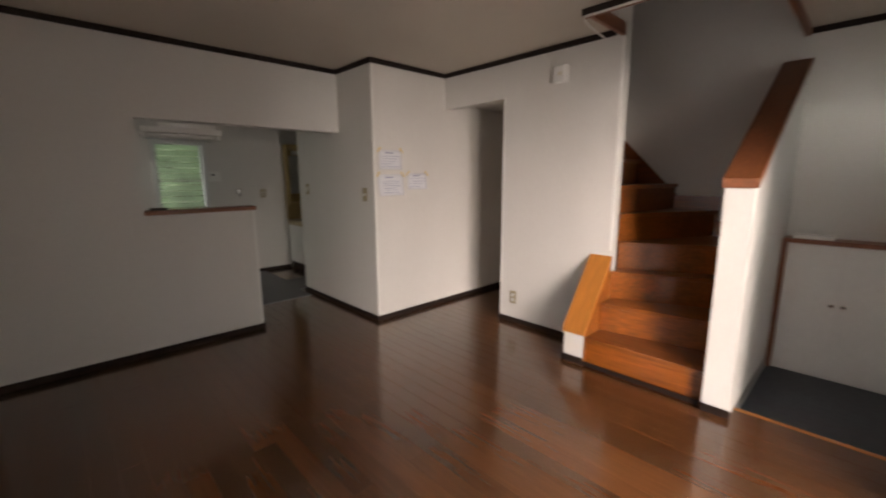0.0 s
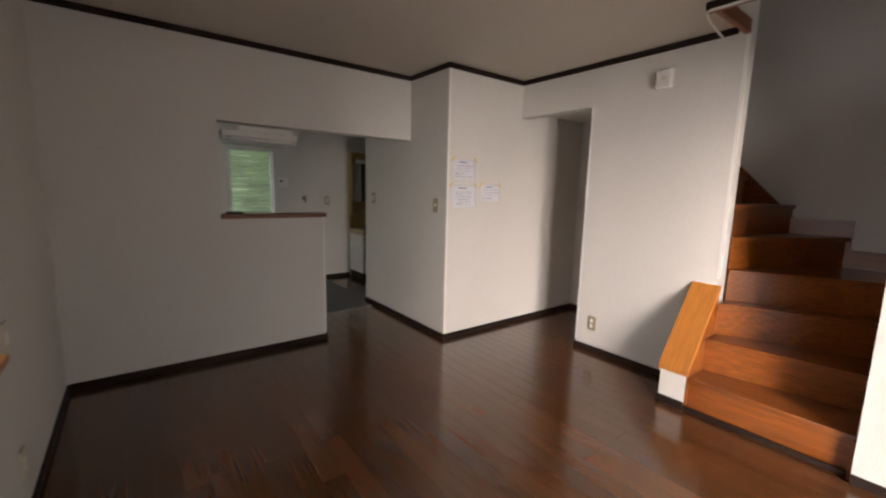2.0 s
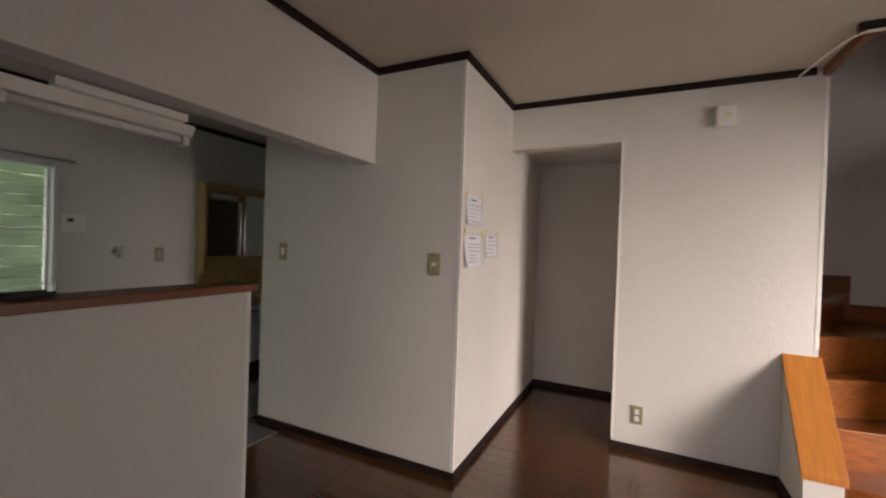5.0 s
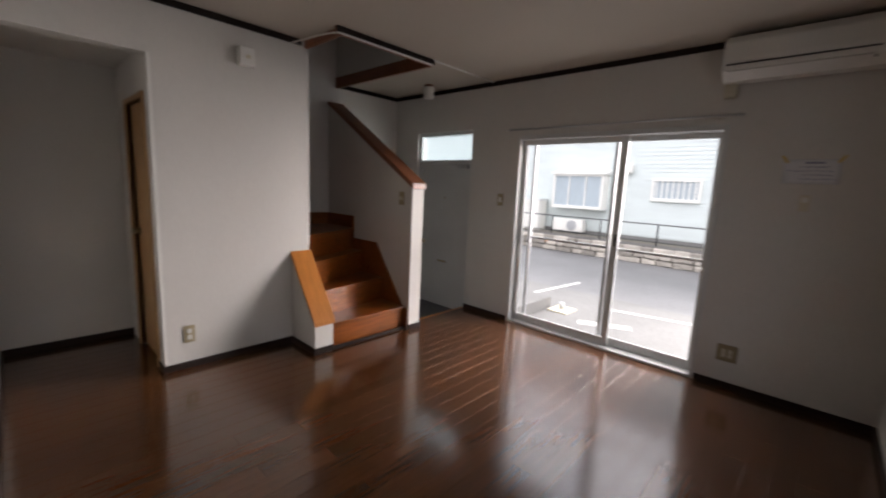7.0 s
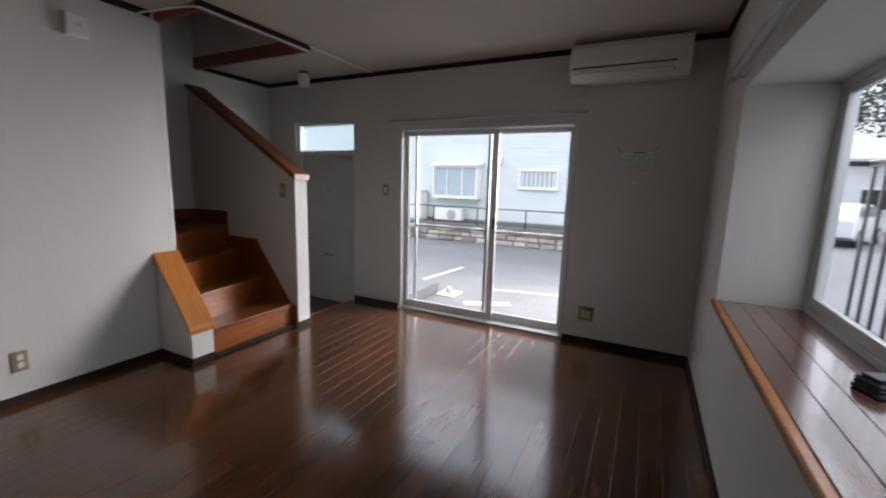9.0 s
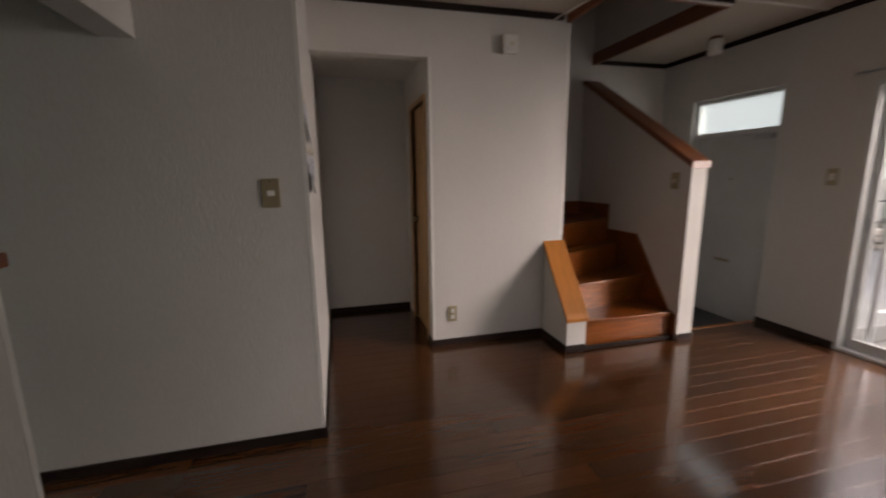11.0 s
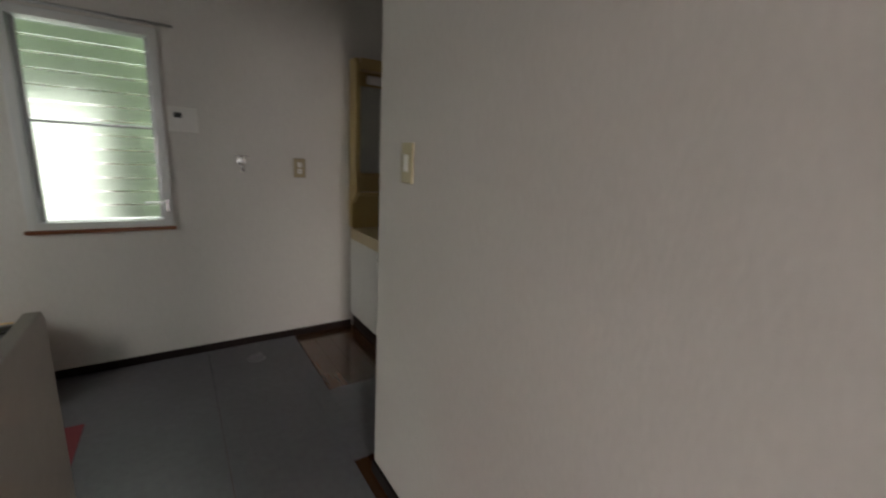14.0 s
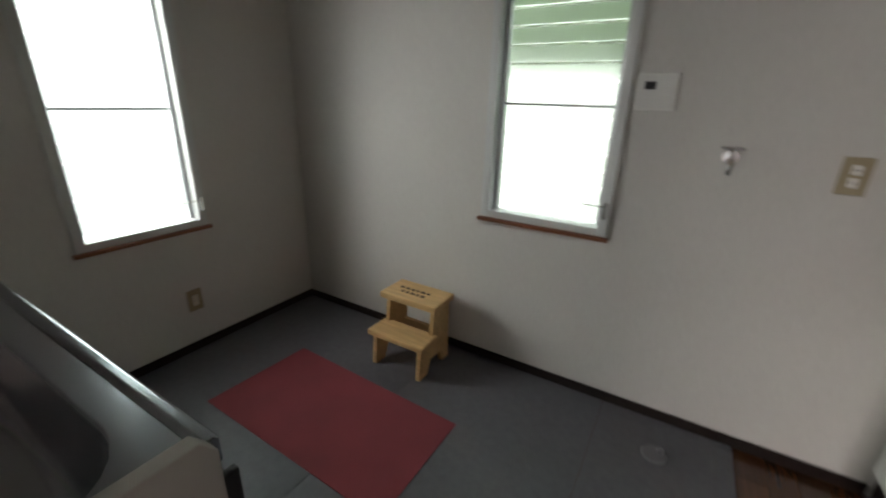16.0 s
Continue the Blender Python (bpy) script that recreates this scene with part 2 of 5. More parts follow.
# the boxed-in corner between kitchen and recess
wall("wall_block_west", "x", BLOCK_X, BLOCK_X + 0.1, BLOCK_Y, BLOCK_END, 0.0, CEILING, [], WALL, "white wallpapered corner wall with light switches")
wall("wall_block_south", "y", BLOCK_Y, BLOCK_Y + 0.1, BLOCK_X + 0.1, EAST, 0.0, CEILING, [], WALL, "white wallpapered wall with taped paper notices")
wall("wall_block_north", "y", BLOCK_END - 0.1, BLOCK_END, BLOCK_X + 0.1, WASH_E + 0.1, 0.0, CEILING, [], WALL, "white wallpapered wash corner wall")
wall("wall_stair_side", "x", INT_X, INT_X + 0.1, INT_END, BLOCK_Y, 0.0, TOP2, [(REC_Y, BLOCK_Y, 0.0, REC_TOP)], WALL, "white wallpapered wall with open recess")
wall("wall_east", "x", EAST, EAST + 0.15, SOUTH, BLOCK_Y + 0.1, -0.5, TOP2, [], WALL, "white wallpapered outer wall behind the stairs")
wall("wall_recess_south", "y", REC_Y - 0.1, REC_Y, INT_X + 0.1, EAST, 0.0, TOP2, [(3.62, 4.15, 0.0, 1.80)], WALL, "white wallpapered recess wall with wooden door")
wall("wall_kitchen_north", "y", KITCHEN_N, KITCHEN_N + 0.15, KITCHEN_W - 0.15, WASH_E + 0.15, 0.0, CEILING, [(1.37, 1.96, 0.80, 1.815)], WALL, "white wallpapered kitchen wall with narrow window")
wall("wall_kitchen_west", "x", KITCHEN_W - 0.15, KITCHEN_W, KWALL2, KITCHEN_N, 0.0, CEILING, [(5.11, 5.67, 0.68, 1.79)], WALL, "white wallpapered kitchen wall with narrow window")
wall("wall_wash_east", "x", WASH_E, WASH_E + 0.15, BLOCK_END, KITCHEN_N, 0.0, CEILING, [(4.97, 5.72, 0.0, 1.9)], WALL, "white wallpapered wash corner end wall")
# upper stairwell
wall("wall_stairwell_west", "x", 2.94, 3.0, 0.70, INT_END + 0.06, CEILING + 0.03, TOP2, [], WALL, "white wallpapered upper stairwell wall")
wall("wall_stairwell_south", "y", 0.64, 0.70, 3.0, EAST, CEILING + 0.03, TOP2, [], WALL, "white wallpapered upper stairwell wall")
wall("wall_stairwell_north", "y", INT_END, INT_END + 0.06, 3.0, INT_X, CEILING + 0.03, TOP2, [], WALL, "white wallpapered upper stairwell wall")


def slab(name, rects, z0, z1, mat, label, kind="ceiling"):
    bm = bmesh.new()
    for x0, x1, y0, y1 in rects:
        add_box(bm, x0, x1, y0, y1, z0, z1)
    return tagged(link(name, bm, mat), label, kind, "", "structure")


slab("ceiling", [(0, 3.0, SOUTH, KWALL), (3.0, INT_X, INT_END, BLOCK_Y), (3.0, EAST, SOUTH, 0.70), (BLOCK_X, EAST, BLOCK_Y, BLOCK_END)], CEILING, CEILING + 0.03, CEIL, "warm white papered ceiling")
slab("ceiling_kitchen", [(KITCHEN_W, BLOCK_X, KWALL, KITCHEN_N), (BLOCK_X, WASH_E, BLOCK_END, KITCHEN_N)], CEILING + 0.002, CEILING + 0.03, CEIL, "white papered kitchen ceiling")
slab("ceiling_recess", [(INT_X + 0.1, EAST, REC_Y, BLOCK_Y)], REC_TOP + 0.06, REC_TOP + 0.1, WALL, "white papered low recess ceiling")
slab("ceiling_upper", [(2.94, EAST + 0.15, 0.64, REC_Y)], TOP2, TOP2 + 0.05, CEIL, "white papered upper stairwell ceiling")
slab("roof_slab", [(-0.2, EAST + 0.2, SOUTH - 0.2, 0.62), (-0.2, 2.9, 0.62, KITCHEN_N + 0.2), (3.6, EAST + 0.2, REC_Y + 0.02, KITCHEN_N + 0.2), (2.9, 3.6, INT_END + 0.08, KITCHEN_N + 0.2)], CEILING + 0.06, CEILING + 0.2, CEIL, "plain upper floor slab")

# skirting boards and ceiling trims
def strip(name, runs, z0, z1, depth, mat, label):
    """Runs (axis, face, s0, s1, side): a board on a wall's face, standing out to the given side."""
    top = thing(name, label, "trim", "", "structure")
    for axis, face, s0, s1, side in runs:
        a, b = sorted((face + side * 0.0005, face + side * depth))
        if axis == "x":
            box(name + "_board", a, b, s0, s1, z0, z1, mat, top, bevel=0.003)
        else:
            box(name + "_board", s0, s1, a, b, z0, z1, mat, top, bevel=0.003)
    return top


BASE = [("x", 0, SOUTH, KWALL, 1), ("y", KWALL, 0.012, 1.71, -1), ("x", 1.71, KWALL - 0.012, KWALL2, 1), ("x", BLOCK_X, BLOCK_Y - 0.012, BLOCK_END, -1),
        ("y", BLOCK_Y, BLOCK_X, EAST, -1), ("x", INT_X, 1.71, REC_Y, -1), ("y", REC_Y, INT_X - 0.012, 3.584, 1), ("x", EAST, REC_Y, BLOCK_Y - 0.012, -1),
        ("y", 1.71, 3.10, INT_X - 0.012, 1), ("x", 3.10, 1.555, 1.722, -1), ("x", POST_X, HIGH_S - 0.012, HIGH_N + 0.0, -1),
        ("y", SOUTH, 0.012, 0.945, 1), ("y", SOUTH, 2.63, 3.2, 1),
        ("y", KITCHEN_N, KITCHEN_W, 3.0, -1), ("x", KITCHEN_W, KWALL2 + 0.7, KITCHEN_N - 0.012, 1)]
strip("baseboard", BASE, -0.001, 0.05, 0.012, DARK, "dark brown skirting board")
CROWN = [("x", 0, SOUTH, KWALL, 1), ("y", KWALL, 0.02, BLOCK_X, -1), ("x", BLOCK_X, BLOCK_Y - 0.02, KWALL - 0.02, -1), ("y", BLOCK_Y, BLOCK_X, INT_X - 0.02, -1),
         ("x", INT_X, INT_END + 0.06, BLOCK_Y, -1), ("y", SOUTH, 0.02, EAST, 1), ("x", EAST, SOUTH + 0.02, 0.70, -1),
         ("y", KITCHEN_N, KITCHEN_W, WASH_E, -1), ("x", WASH_E, BLOCK_END, KITCHEN_N - 0.02, -1), ("x", KITCHEN_W, KWALL2, KITCHEN_N - 0.02, 1)]
strip("ceiling_trim", CROWN, CEILING - 0.042, CEILING - 0.001, 0.02, DARK, "dark brown ceiling trim")

slab("subfloor", [(0, 3.2, SOUTH, KWALL2), (KITCHEN_W, BLOCK_X, KWALL2, KITCHEN_N), (BLOCK_X, WASH_E, BLOCK_END, KITCHEN_N), (3.2, EAST, HIGH_S, BLOCK_Y)], -0.06, -0.008, FLOOR, "dark wooden floor", "floor")
slab("floor_entrance", [(3.2, EAST, SOUTH - 0.15, HIGH_S)], -0.2, -0.09, TILE, "dark slate grey entrance floor", "floor")

# ---- stairs ----
RISE = 0.215
FRONTS = [((3.125, 1.548), (3.125, 0.792)), ((3.32, 1.548), (3.45, 0.792)), ((3.462, 1.548), (3.80, 0.792)), ((3.575, 1.548), (3.96, 0.792)),
          ((3.575, 1.556), (4.447, 1.12)), ((3.575, 1.58), (4.447, 1.45)), ((3.575, 1.78), (4.447, 1.78)), ((3.575, 1.98), (4.447, 1.98)),
          ((3.575, 2.18), (4.447, 2.18)), ((3.575, 2.38), (4.447, 2.38))]
stairs = thing("staircase", "orange-brown varnished wooden winder stairs rising between walls", "stairs")
for k, (a, b) in enumerate(FRONTS):
    z = RISE * (k + 1)
    if z > 1.9 and k > 8:
        break
    c, d = FRONTS[k + 1]
    a, b, c, d = (Vector(p) for p in (a, b, c, d))
    ahead = Vector((-(b - a).y, (b - a).x)).normalized()
    if ahead.dot((c + d) / 2 - (a + b) / 2) < 0:
        ahead = -ahead
    outline = [a - ahead * 0.018, b - ahead * 0.018]
    if k == 3:
        outline += [Vector((4.447, 0.792))]
    outline += [d + Vector((0, 0)) + (d - b).normalized() * 0.012 * (k not in (3, 4)), c + (c - a).normalized() * 0.012 * (k not in (3, 4))]
    prism("tread", outline, "z", z - 0.03, z, STAIRWOOD, stairs, bevel=0.004)
    prism("riser", [a, b, b + ahead * 0.018, a + ahead * 0.018], "z", z - RISE + 0.0005, z - 0.0305, STAIRWOOD, stairs)
# wall strings
prism("wall_string", [(3.08, 0.0), (4.447, 0.0), (4.447, 0.985), (3.945, 0.985), (3.945, 0.757), (3.555, 0.757), (3.14, 0.20), (3.08, 0.20)],
      "y", 0.7905, 0.806, STAIRWOOD, stairs, "dark side board along the high wall")
prism("wall_string", [(0.81, 0.3), (2.3, 0.3), (2.3, 2.12), (1.93, 1.70), (1.43, 1.19), (1.10, 1.19), (1.10, 0.985), (0.81, 0.985)],
      "x", 4.432, 4.449, STAIRWOOD, stairs, "side board along the outer wall")
prism("wall_string", [(3.10, 0.0), (3.46, 0.0), (3.46, 0.70), (3.10, 0.215)], "y", 1.549, 1.5545, STAIRWOOD, stairs, "honey-coloured side board")

box("foot_board", 3.094, 3.1065, HIGH_N + 0.001, 1.5545, -0.001, 0.03, DARK, stairs, "dark foot board before the first riser", 0.002)

low = thing("wall_low_slope", "low sloping white wall with a honey wooden cap at the stairs", "wall", "", "structure")
prism("slope_wall", [(3.10, 0.0), (3.4645, 0.0), (3.4645, 0.721), (3.10, 0.237)], "y", 1.555, 1.71, WALL, low)
prism("slope_cap", [(3.088, 0.222), (3.4645, 0.722), (3.4645, 0.76), (3.102, 0.278), (3.088, 0.252)], "y", 1.543, 1.722, CAPWOOD, low, "honey-coloured wooden cap", 0.003)
high = thing("wall_high_slope", "tall sloping white wall with a brown wooden cap beside the entrance", "wall", "", "structure")
prism("slope_wall", [(POST_X, -0.09), (EAST, -0.09), (EAST, 2.135), (POST_X, 1.303)], "y", HIGH_S, HIGH_N, WALL, high)
prism("slope_cap", [(3.045, 1.294), (4.42, 2.127), (EAST - 0.001, 2.136), (EAST - 0.001, 2.17), (4.40, 2.165), (3.045, 1.345)], "y", HIGH_S - 0.014, HIGH_N + 0.014, REDWOOD, high, "brown wooden cap", 0.003)

# trim round the stair opening in the ceiling
void = thing("stair_opening_trim", "brown wooden trim round the stair opening", "trim", "", "structure")
box("trim_board", 2.975, 3.0, 0.70, INT_END + 0.06, CEILING - 0.05, CEILING + 0.06, REDWOOD, void, bevel=0.003)
box("trim_board", 2.955, 2.9745, 0.68, INT_END + 0.06, CEILING - 0.04, CEILING - 0.001, DARK, void, bevel=0.003)
box("trim_board", 3.0005, EAST, 0.675, 0.705, CEILING - 0.05, CEILING + 0.06, REDWOOD, void, bevel=0.003)
box("trim_board", 3.0005, INT_X + 0.09, INT_END, INT_END + 0.03, CEILING - 0.05, CEILING + 0.06, REDWOOD, void, bevel=0.003)
duct = thing("cable_duct", "thin white cable cover running along the ceiling", "cable")
box("cover", 2.958, 2.968, 0.70, 1.60, CEILING - 0.052, CEILING - 0.041, WHITE, duct)
box("cover", 2.955, 2.967, SOUTH + 0.02, 0.70, CEILING - 0.012, CEILING - 0.001, WHITE, duct)
bm = bmesh.new()
for i in range(12):
    a0, a1 = radians(i * 8.2), radians((i + 1) * 8.2)
    add_tube(bm, (3.44 - 0.0 - 0.47 * math.cos(a0) ** 2, 1.60 + 0.10 * math.sin(a0), CEILING - 0.045), (3.44 - 0.47 * math.cos(a1) ** 2, 1.60 + 0.10 * math.sin(a1), CEILING - 0.045), 0.006, 6)
link("loop", bm, WHITE, duct)

# raised edge of the entrance
tagged(box("entrance_edge", 3.2, 3.235, SOUTH, HIGH_S, -0.088, 0.002, CAPWOOD, bevel=0.004), "honey-coloured wooden edge of the entrance step", "trim", "", "structure")

# ---- shoe cabinet ----
shoe = thing("shoe_cabinet", "built-in white two-door shoe cabinet with a wooden top", "cabinet")
box("body", 4.30, 4.448, SOUTH + 0.002, HIGH_S - 0.03, -0.088, 0.88, WHITEBOARD, shoe)
box("jamb", 4.26, 4.448, HIGH_S - 0.029, HIGH_S - 0.002, -0.088, 0.88, REDWOOD, shoe, bevel=0.003)
box("top", 4.255, 4.448, SOUTH + 0.002, HIGH_S - 0.002, 0.881, 0.912, REDWOOD, shoe, bevel=0.004)
for y0, y1, ky in ((0.318, HIGH_S - 0.034, 0.345), (SOUTH + 0.01, 0.312, 0.285)):
    d = box("door", 4.282, 4.2995, y0, y1, -0.06, 0.876, WHITEBOARD, shoe, bevel=0.002)
    tube("knob", (4.265, ky, 0.46), (4.2825, ky, 0.46), 0.011, CHROME, d)
flat = thing("flat_box", "small flat white box lying on the shoe cabinet", "box")
box("body", 4.28, 4.42, 0.38, 0.60, 0.9125, 0.932, WHITE, flat, bevel=0.004)
box("lid", 4.285, 4.415, 0.385, 0.595, 0.9322, 0.937, WHITEBOARD, flat, bevel=0.002)

# ---- front door ----
fd = thing("door_front", "closed grey front door with white frame and letter slot", "door", "", "structure")
DY = SOUTH - 0.07
box("frame_side", 3.2, 3.235, DY - 0.05, DY + 0.035, -0.09, 1.93, ALU, fd, bevel=0.003)
box("frame_side", 4.005, 4.04, DY - 0.05, DY + 0.035, -0.09, 1.93, ALU, fd, bevel=0.003)
box("frame_head", 3.2355, 4.0045, DY - 0.05, DY + 0.035, 1.895, 1.93, ALU, fd, bevel=0.003)
box("transom_bar", 3.2355, 4.0045, DY - 0.05, DY + 0.035, 1.585, 1.625, ALU, fd, bevel=0.003)
leaf = box("leaf", 3.238, 4.002, DY - 0.03, DY + 0.01, -0.085, 1.583, DOORGREY, fd, "light grey door leaf", 0.004)
pane = box("transom_pane", 3.236, 4.004, DY - 0.012, DY - 0.006, 1.6255, 1.8945, FROST, fd, "frosted transom pane")
slot = box("letter_slot", 3.54, 3.70, DY + 0.0105, DY + 0.022, 0.44, 0.475, SILVER, leaf, "metal letter slot", 0.003)
box("flap", 3.55, 3.69, DY + 0.0225, DY + 0.026, 0.447, 0.468, BRASS, slot)
tube("knob", (3.93, DY + 0.0105, 0.66), (3.93, DY + 0.05, 0.66), 0.026, BRASS, leaf, "round metal door knob", 16, 0.03)
box("lock_plate", 3.905, 3.955, DY + 0.0102, DY + 0.015, 0.60, 0.84, SILVER, leaf)
tube("peephole", (3.62, DY + 0.0102, 1.2), (3.62, DY + 0.018, 1.2), 0.01, BRASS, leaf)
closer = box("closer_body", 3.27, 3.42, DY + 0.0105, DY + 0.05, 1.53, 1.57, SILVER, leaf, "door closer", 0.006)
box("closer_arm", 3.30, 3.56, DY + 0.028, DY + 0.036, 1.5705, 1.580, SILVER, leaf)

# ---- recess door ----
rd = thing("door_recess", "closed light wooden door in the recess", "door", "", "structure")
box("frame_side", 3.585, 3.62, REC_Y - 0.1, REC_Y + 0.012, 0.0, 1.835, DOORWOOD, rd, bevel=0.003)
box("frame_side", 4.15, 4.185, REC_Y - 0.1, REC_Y + 0.012, 0.0, 1.835, DOORWOOD, rd, bevel=0.003)
box("frame_head", 3.6205, 4.1495, REC_Y - 0.1, REC_Y + 0.012, 1.80, 1.835, DOORWOOD, rd, bevel=0.003)
rl = box("leaf", 3.622, 4.148, REC_Y - 0.06, REC_Y - 0.025, 0.006, 1.797, DOORWOOD, rd, bevel=0.003)
tube("knob", (4.08, REC_Y - 0.0245, 0.9), (4.08, REC_Y + 0.03, 0.9), 0.022, BRASS, rl)

# corner guards on the wallpapered edges
def corner_guard(x, y, dx, dy, z0, z1):
    g = tagged(new("corner_guard"), "thin white plastic corner strip on a wall edge", "trim", "", "structure")
    a, b = sorted((x - dx * 0.002, x + dx * 0.016))
    c, d = sorted((y - dy * 0.002, y - dy * 0.0002))
    box("guard_flange", a, b, c, d, z0, z1, WHITE, g)
    a, b = sorted((x - dx * 0.002, x - dx * 0.0002))
    c, d = sorted((y, y + dy * 0.016))
    box("guard_flange", a, b, c, d, z0, z1, WHITE, g)


corner_guard(BLOCK_X, BLOCK_Y, 1, 1, 0.065, CEILING - 0.043)
corner_guard(INT_X, REC_Y, 1, -1, 0.065, REC_TOP)
corner_guard(INT_X, INT_END, 1, 1, 0.80, CEILING - 0.06)
corner_guard(1.71, KWALL, -1, 1, 0.065, 1.085)

# ---- bathroom door ----
bd = thing("door_bath", "closed dark brown door in the wash corner", "door", "", "structure")
box("frame_side", WASH_E - 0.01, WASH_E + 0.15, 4.97, 5.0, 0.0, 1.9, BROWNDOOR, bd, bevel=0.003)
box("frame_side", WASH_E - 0.01, WASH_E + 0.15, 5.69, 5.72, 0.0, 1.9, BROWNDOOR, bd, bevel=0.003)
box("frame_head", WASH_E - 0.01, WASH_E + 0.15, 5.0005, 5.6895, 1.87, 1.9, BROWNDOOR, bd, bevel=0.003)
bl = box("leaf", WASH_E + 0.02, WASH_E + 0.055, 5.002, 5.688, 0.006, 1.868, BROWNDOOR, bd, bevel=0.003)
tube("knob", (WASH_E + 0.0195, 5.08, 0.9), (WASH_E - 0.03, 5.08, 0.9), 0.022, BRASS, bl)

# ---- sliding glass doors ----
def sash(parent, name, x0, x1, y, z0, z1, w, mat, glass, mid=None, bottom=None, axis="y", depth=0.028):
    """A framed pane in the plane axis = y."""
    bottom = bottom or w
    s = new(name)
    s.parent = parent

    def b(nm, a0, a1, c0, c1, m, d=depth, bev=0.003):
        if axis == "y":
            return box(nm, a0, a1, y - d / 2, y + d / 2, c0, c1, m, s, bevel=bev)
        return box(nm, y - d / 2, y + d / 2, a0, a1, c0, c1, m, s, bevel=bev)

    b("stile", x0, x0 + w, z0, z1, mat)
    b("stile", x1 - w, x1, z0, z1, mat)
    b("rail", x0 + w + 0.0005, x1 - w - 0.0005, z1 - w, z1, mat)
    b("rail", x0 + w + 0.0005, x1 - w - 0.0005, z0, z0 + bottom, mat)
    if mid:
        b("rail", x0 + w + 0.0005, x1 - w - 0.0005, mid, mid + 0.022, mat)
    g = b("pane", x0 + w, x1 - w, z0 + bottom, z1 - w, glass, 0.004, 0)
    g.visible_shadow = False
    return s


sw = thing("window_sliding", "white aluminium sliding glass door to the road", "window", "", "structure")
WX0, WX1, WY = 0.945, 2.63, SOUTH - 0.09
box("frame_side", WX0, WX0 + 0.03, SOUTH - 0.149, SOUTH + 0.006, 0.0, 1.84, ALU, sw, bevel=0.003)
box("frame_side", WX1 - 0.03, WX1, SOUTH - 0.149, SOUTH + 0.006, 0.0, 1.84, ALU, sw, bevel=0.003)
box("frame_head", WX0 + 0.0305, WX1 - 0.0305, SOUTH - 0.149, SOUTH + 0.006, 1.80, 1.84, ALU, sw, bevel=0.003)
box("frame_track", WX0 + 0.0305, WX1 - 0.0305, SOUTH - 0.149, SOUTH + 0.004, 0.0, 0.022, ALU, sw, bevel=0.003)
sa = sash(sw, "sash", 1.62, WX1 - 0.031, WY + 0.02, 0.023, 1.799, 0.045, ALU, GLASS, bottom=0.07)
sb = sash(sw, "sash", WX0 + 0.031, 1.70, WY - 0.02, 0.023, 1.799, 0.04, ALU, GLASS, mid=0.86, bottom=0.07)
sc = sash(sw, "insect_screen", 1.72, WX1 - 0.10, WY - 0.055, 0.023, 1.799, 0.03, SILVER, GLASS, mid=0.86)
box("latch", 1.635, 1.65, WY + 0.0345, WY + 0.044, 0.90, 1.0, BLACK, sa, "dark finger pull")
box("latch", 2.572, 2.588, WY + 0.0345, WY + 0.042, 0.85, 0.95, SILVER, sa)

rail = thing("curtain_rail", "thin metal curtain rail over the sliding door", "curtain rail", "curtain rails")
tube("rail", (0.86, SOUTH + 0.045, 1.89), (2.73, SOUTH + 0.045, 1.89), 0.008, SILVER, rail)
for x in (0.9, 1.8, 2.69):
    box("bracket", x - 0.01, x + 0.01, SOUTH + 0.001, SOUTH + 0.045, 1.885, 1.905, SILVER, rail, bevel=0.002)
for x in (0.857, 2.733):
    tube("end_cap", (x - 0.006, SOUTH + 0.045, 1.89), (x + 0.006, SOUTH + 0.045, 1.89), 0.012, WHITE, rail)

# ---- bay window ----
BY0, BY1, BZ0, BZ1 = BAY
BX = -0.44
bay = thing("bay_window_box", "white lined bay window recess with wooden sill", "window", "", "structure")
prism("side_panel", [(BX, BZ0 - 0.1), (-0.1505, BZ0 - 0.1), (-0.1505, BZ1 + 0.06), (BX, BZ1 + 0.06)], "y", BY0 - 0.06, BY0, WALL, bay)
prism("side_panel", [(BX, BZ0 - 0.1), (-0.1505, BZ0 - 0.1), (-0.1505, BZ1 + 0.06), (BX, BZ1 + 0.06)], "y", BY1, BY1 + 0.06, WALL, bay)
box("head_panel", BX, -0.1505, BY0, BY1, BZ1, BZ1 + 0.06, WALL, bay)
box("under_panel", BX, -0.151, BY0, BY1, BZ0 - 0.1, BZ0 - 0.04, WALL, bay)
sill = new("sill")
sill.parent = bay
for i in range(4):
    box("sill_board", -0.385 + i * 0.0935, -0.385 + (i + 1) * 0.0935 - 0.0025, BY0 + 0.001, BY1 - 0.001, BZ0 - 0.03, BZ0 - 0.002, SILLWOOD, sill, bevel=0.0015)
box("sill_nosing", -0.011, 0.022, BY0 - 0.01, BY1 + 0.01, BZ0 - 0.034, BZ0 - 0.001, CAPWOOD, sill, bevel=0.006)
bw = thing("window_bay", "white aluminium sliding bay window", "window", "", "structure")
FX0, FX1 = BX, BX + 0.065
box("frame_side", FX0, FX1, BY0 + 0.0005, BY0 + 0.03, BZ0 - 0.03, BZ1 - 0.001, ALU, bw, bevel=0.003)
box("frame_side", FX0, FX1, BY1 - 0.03, BY1 - 0.0005, BZ0 - 0.03, BZ1 - 0.001, ALU, bw, bevel=0.003)
box("frame_head", FX0, FX1, BY0 + 0.0305, BY1 - 0.0305, BZ1 - 0.035, BZ1 - 0.001, ALU, bw, bevel=0.003)
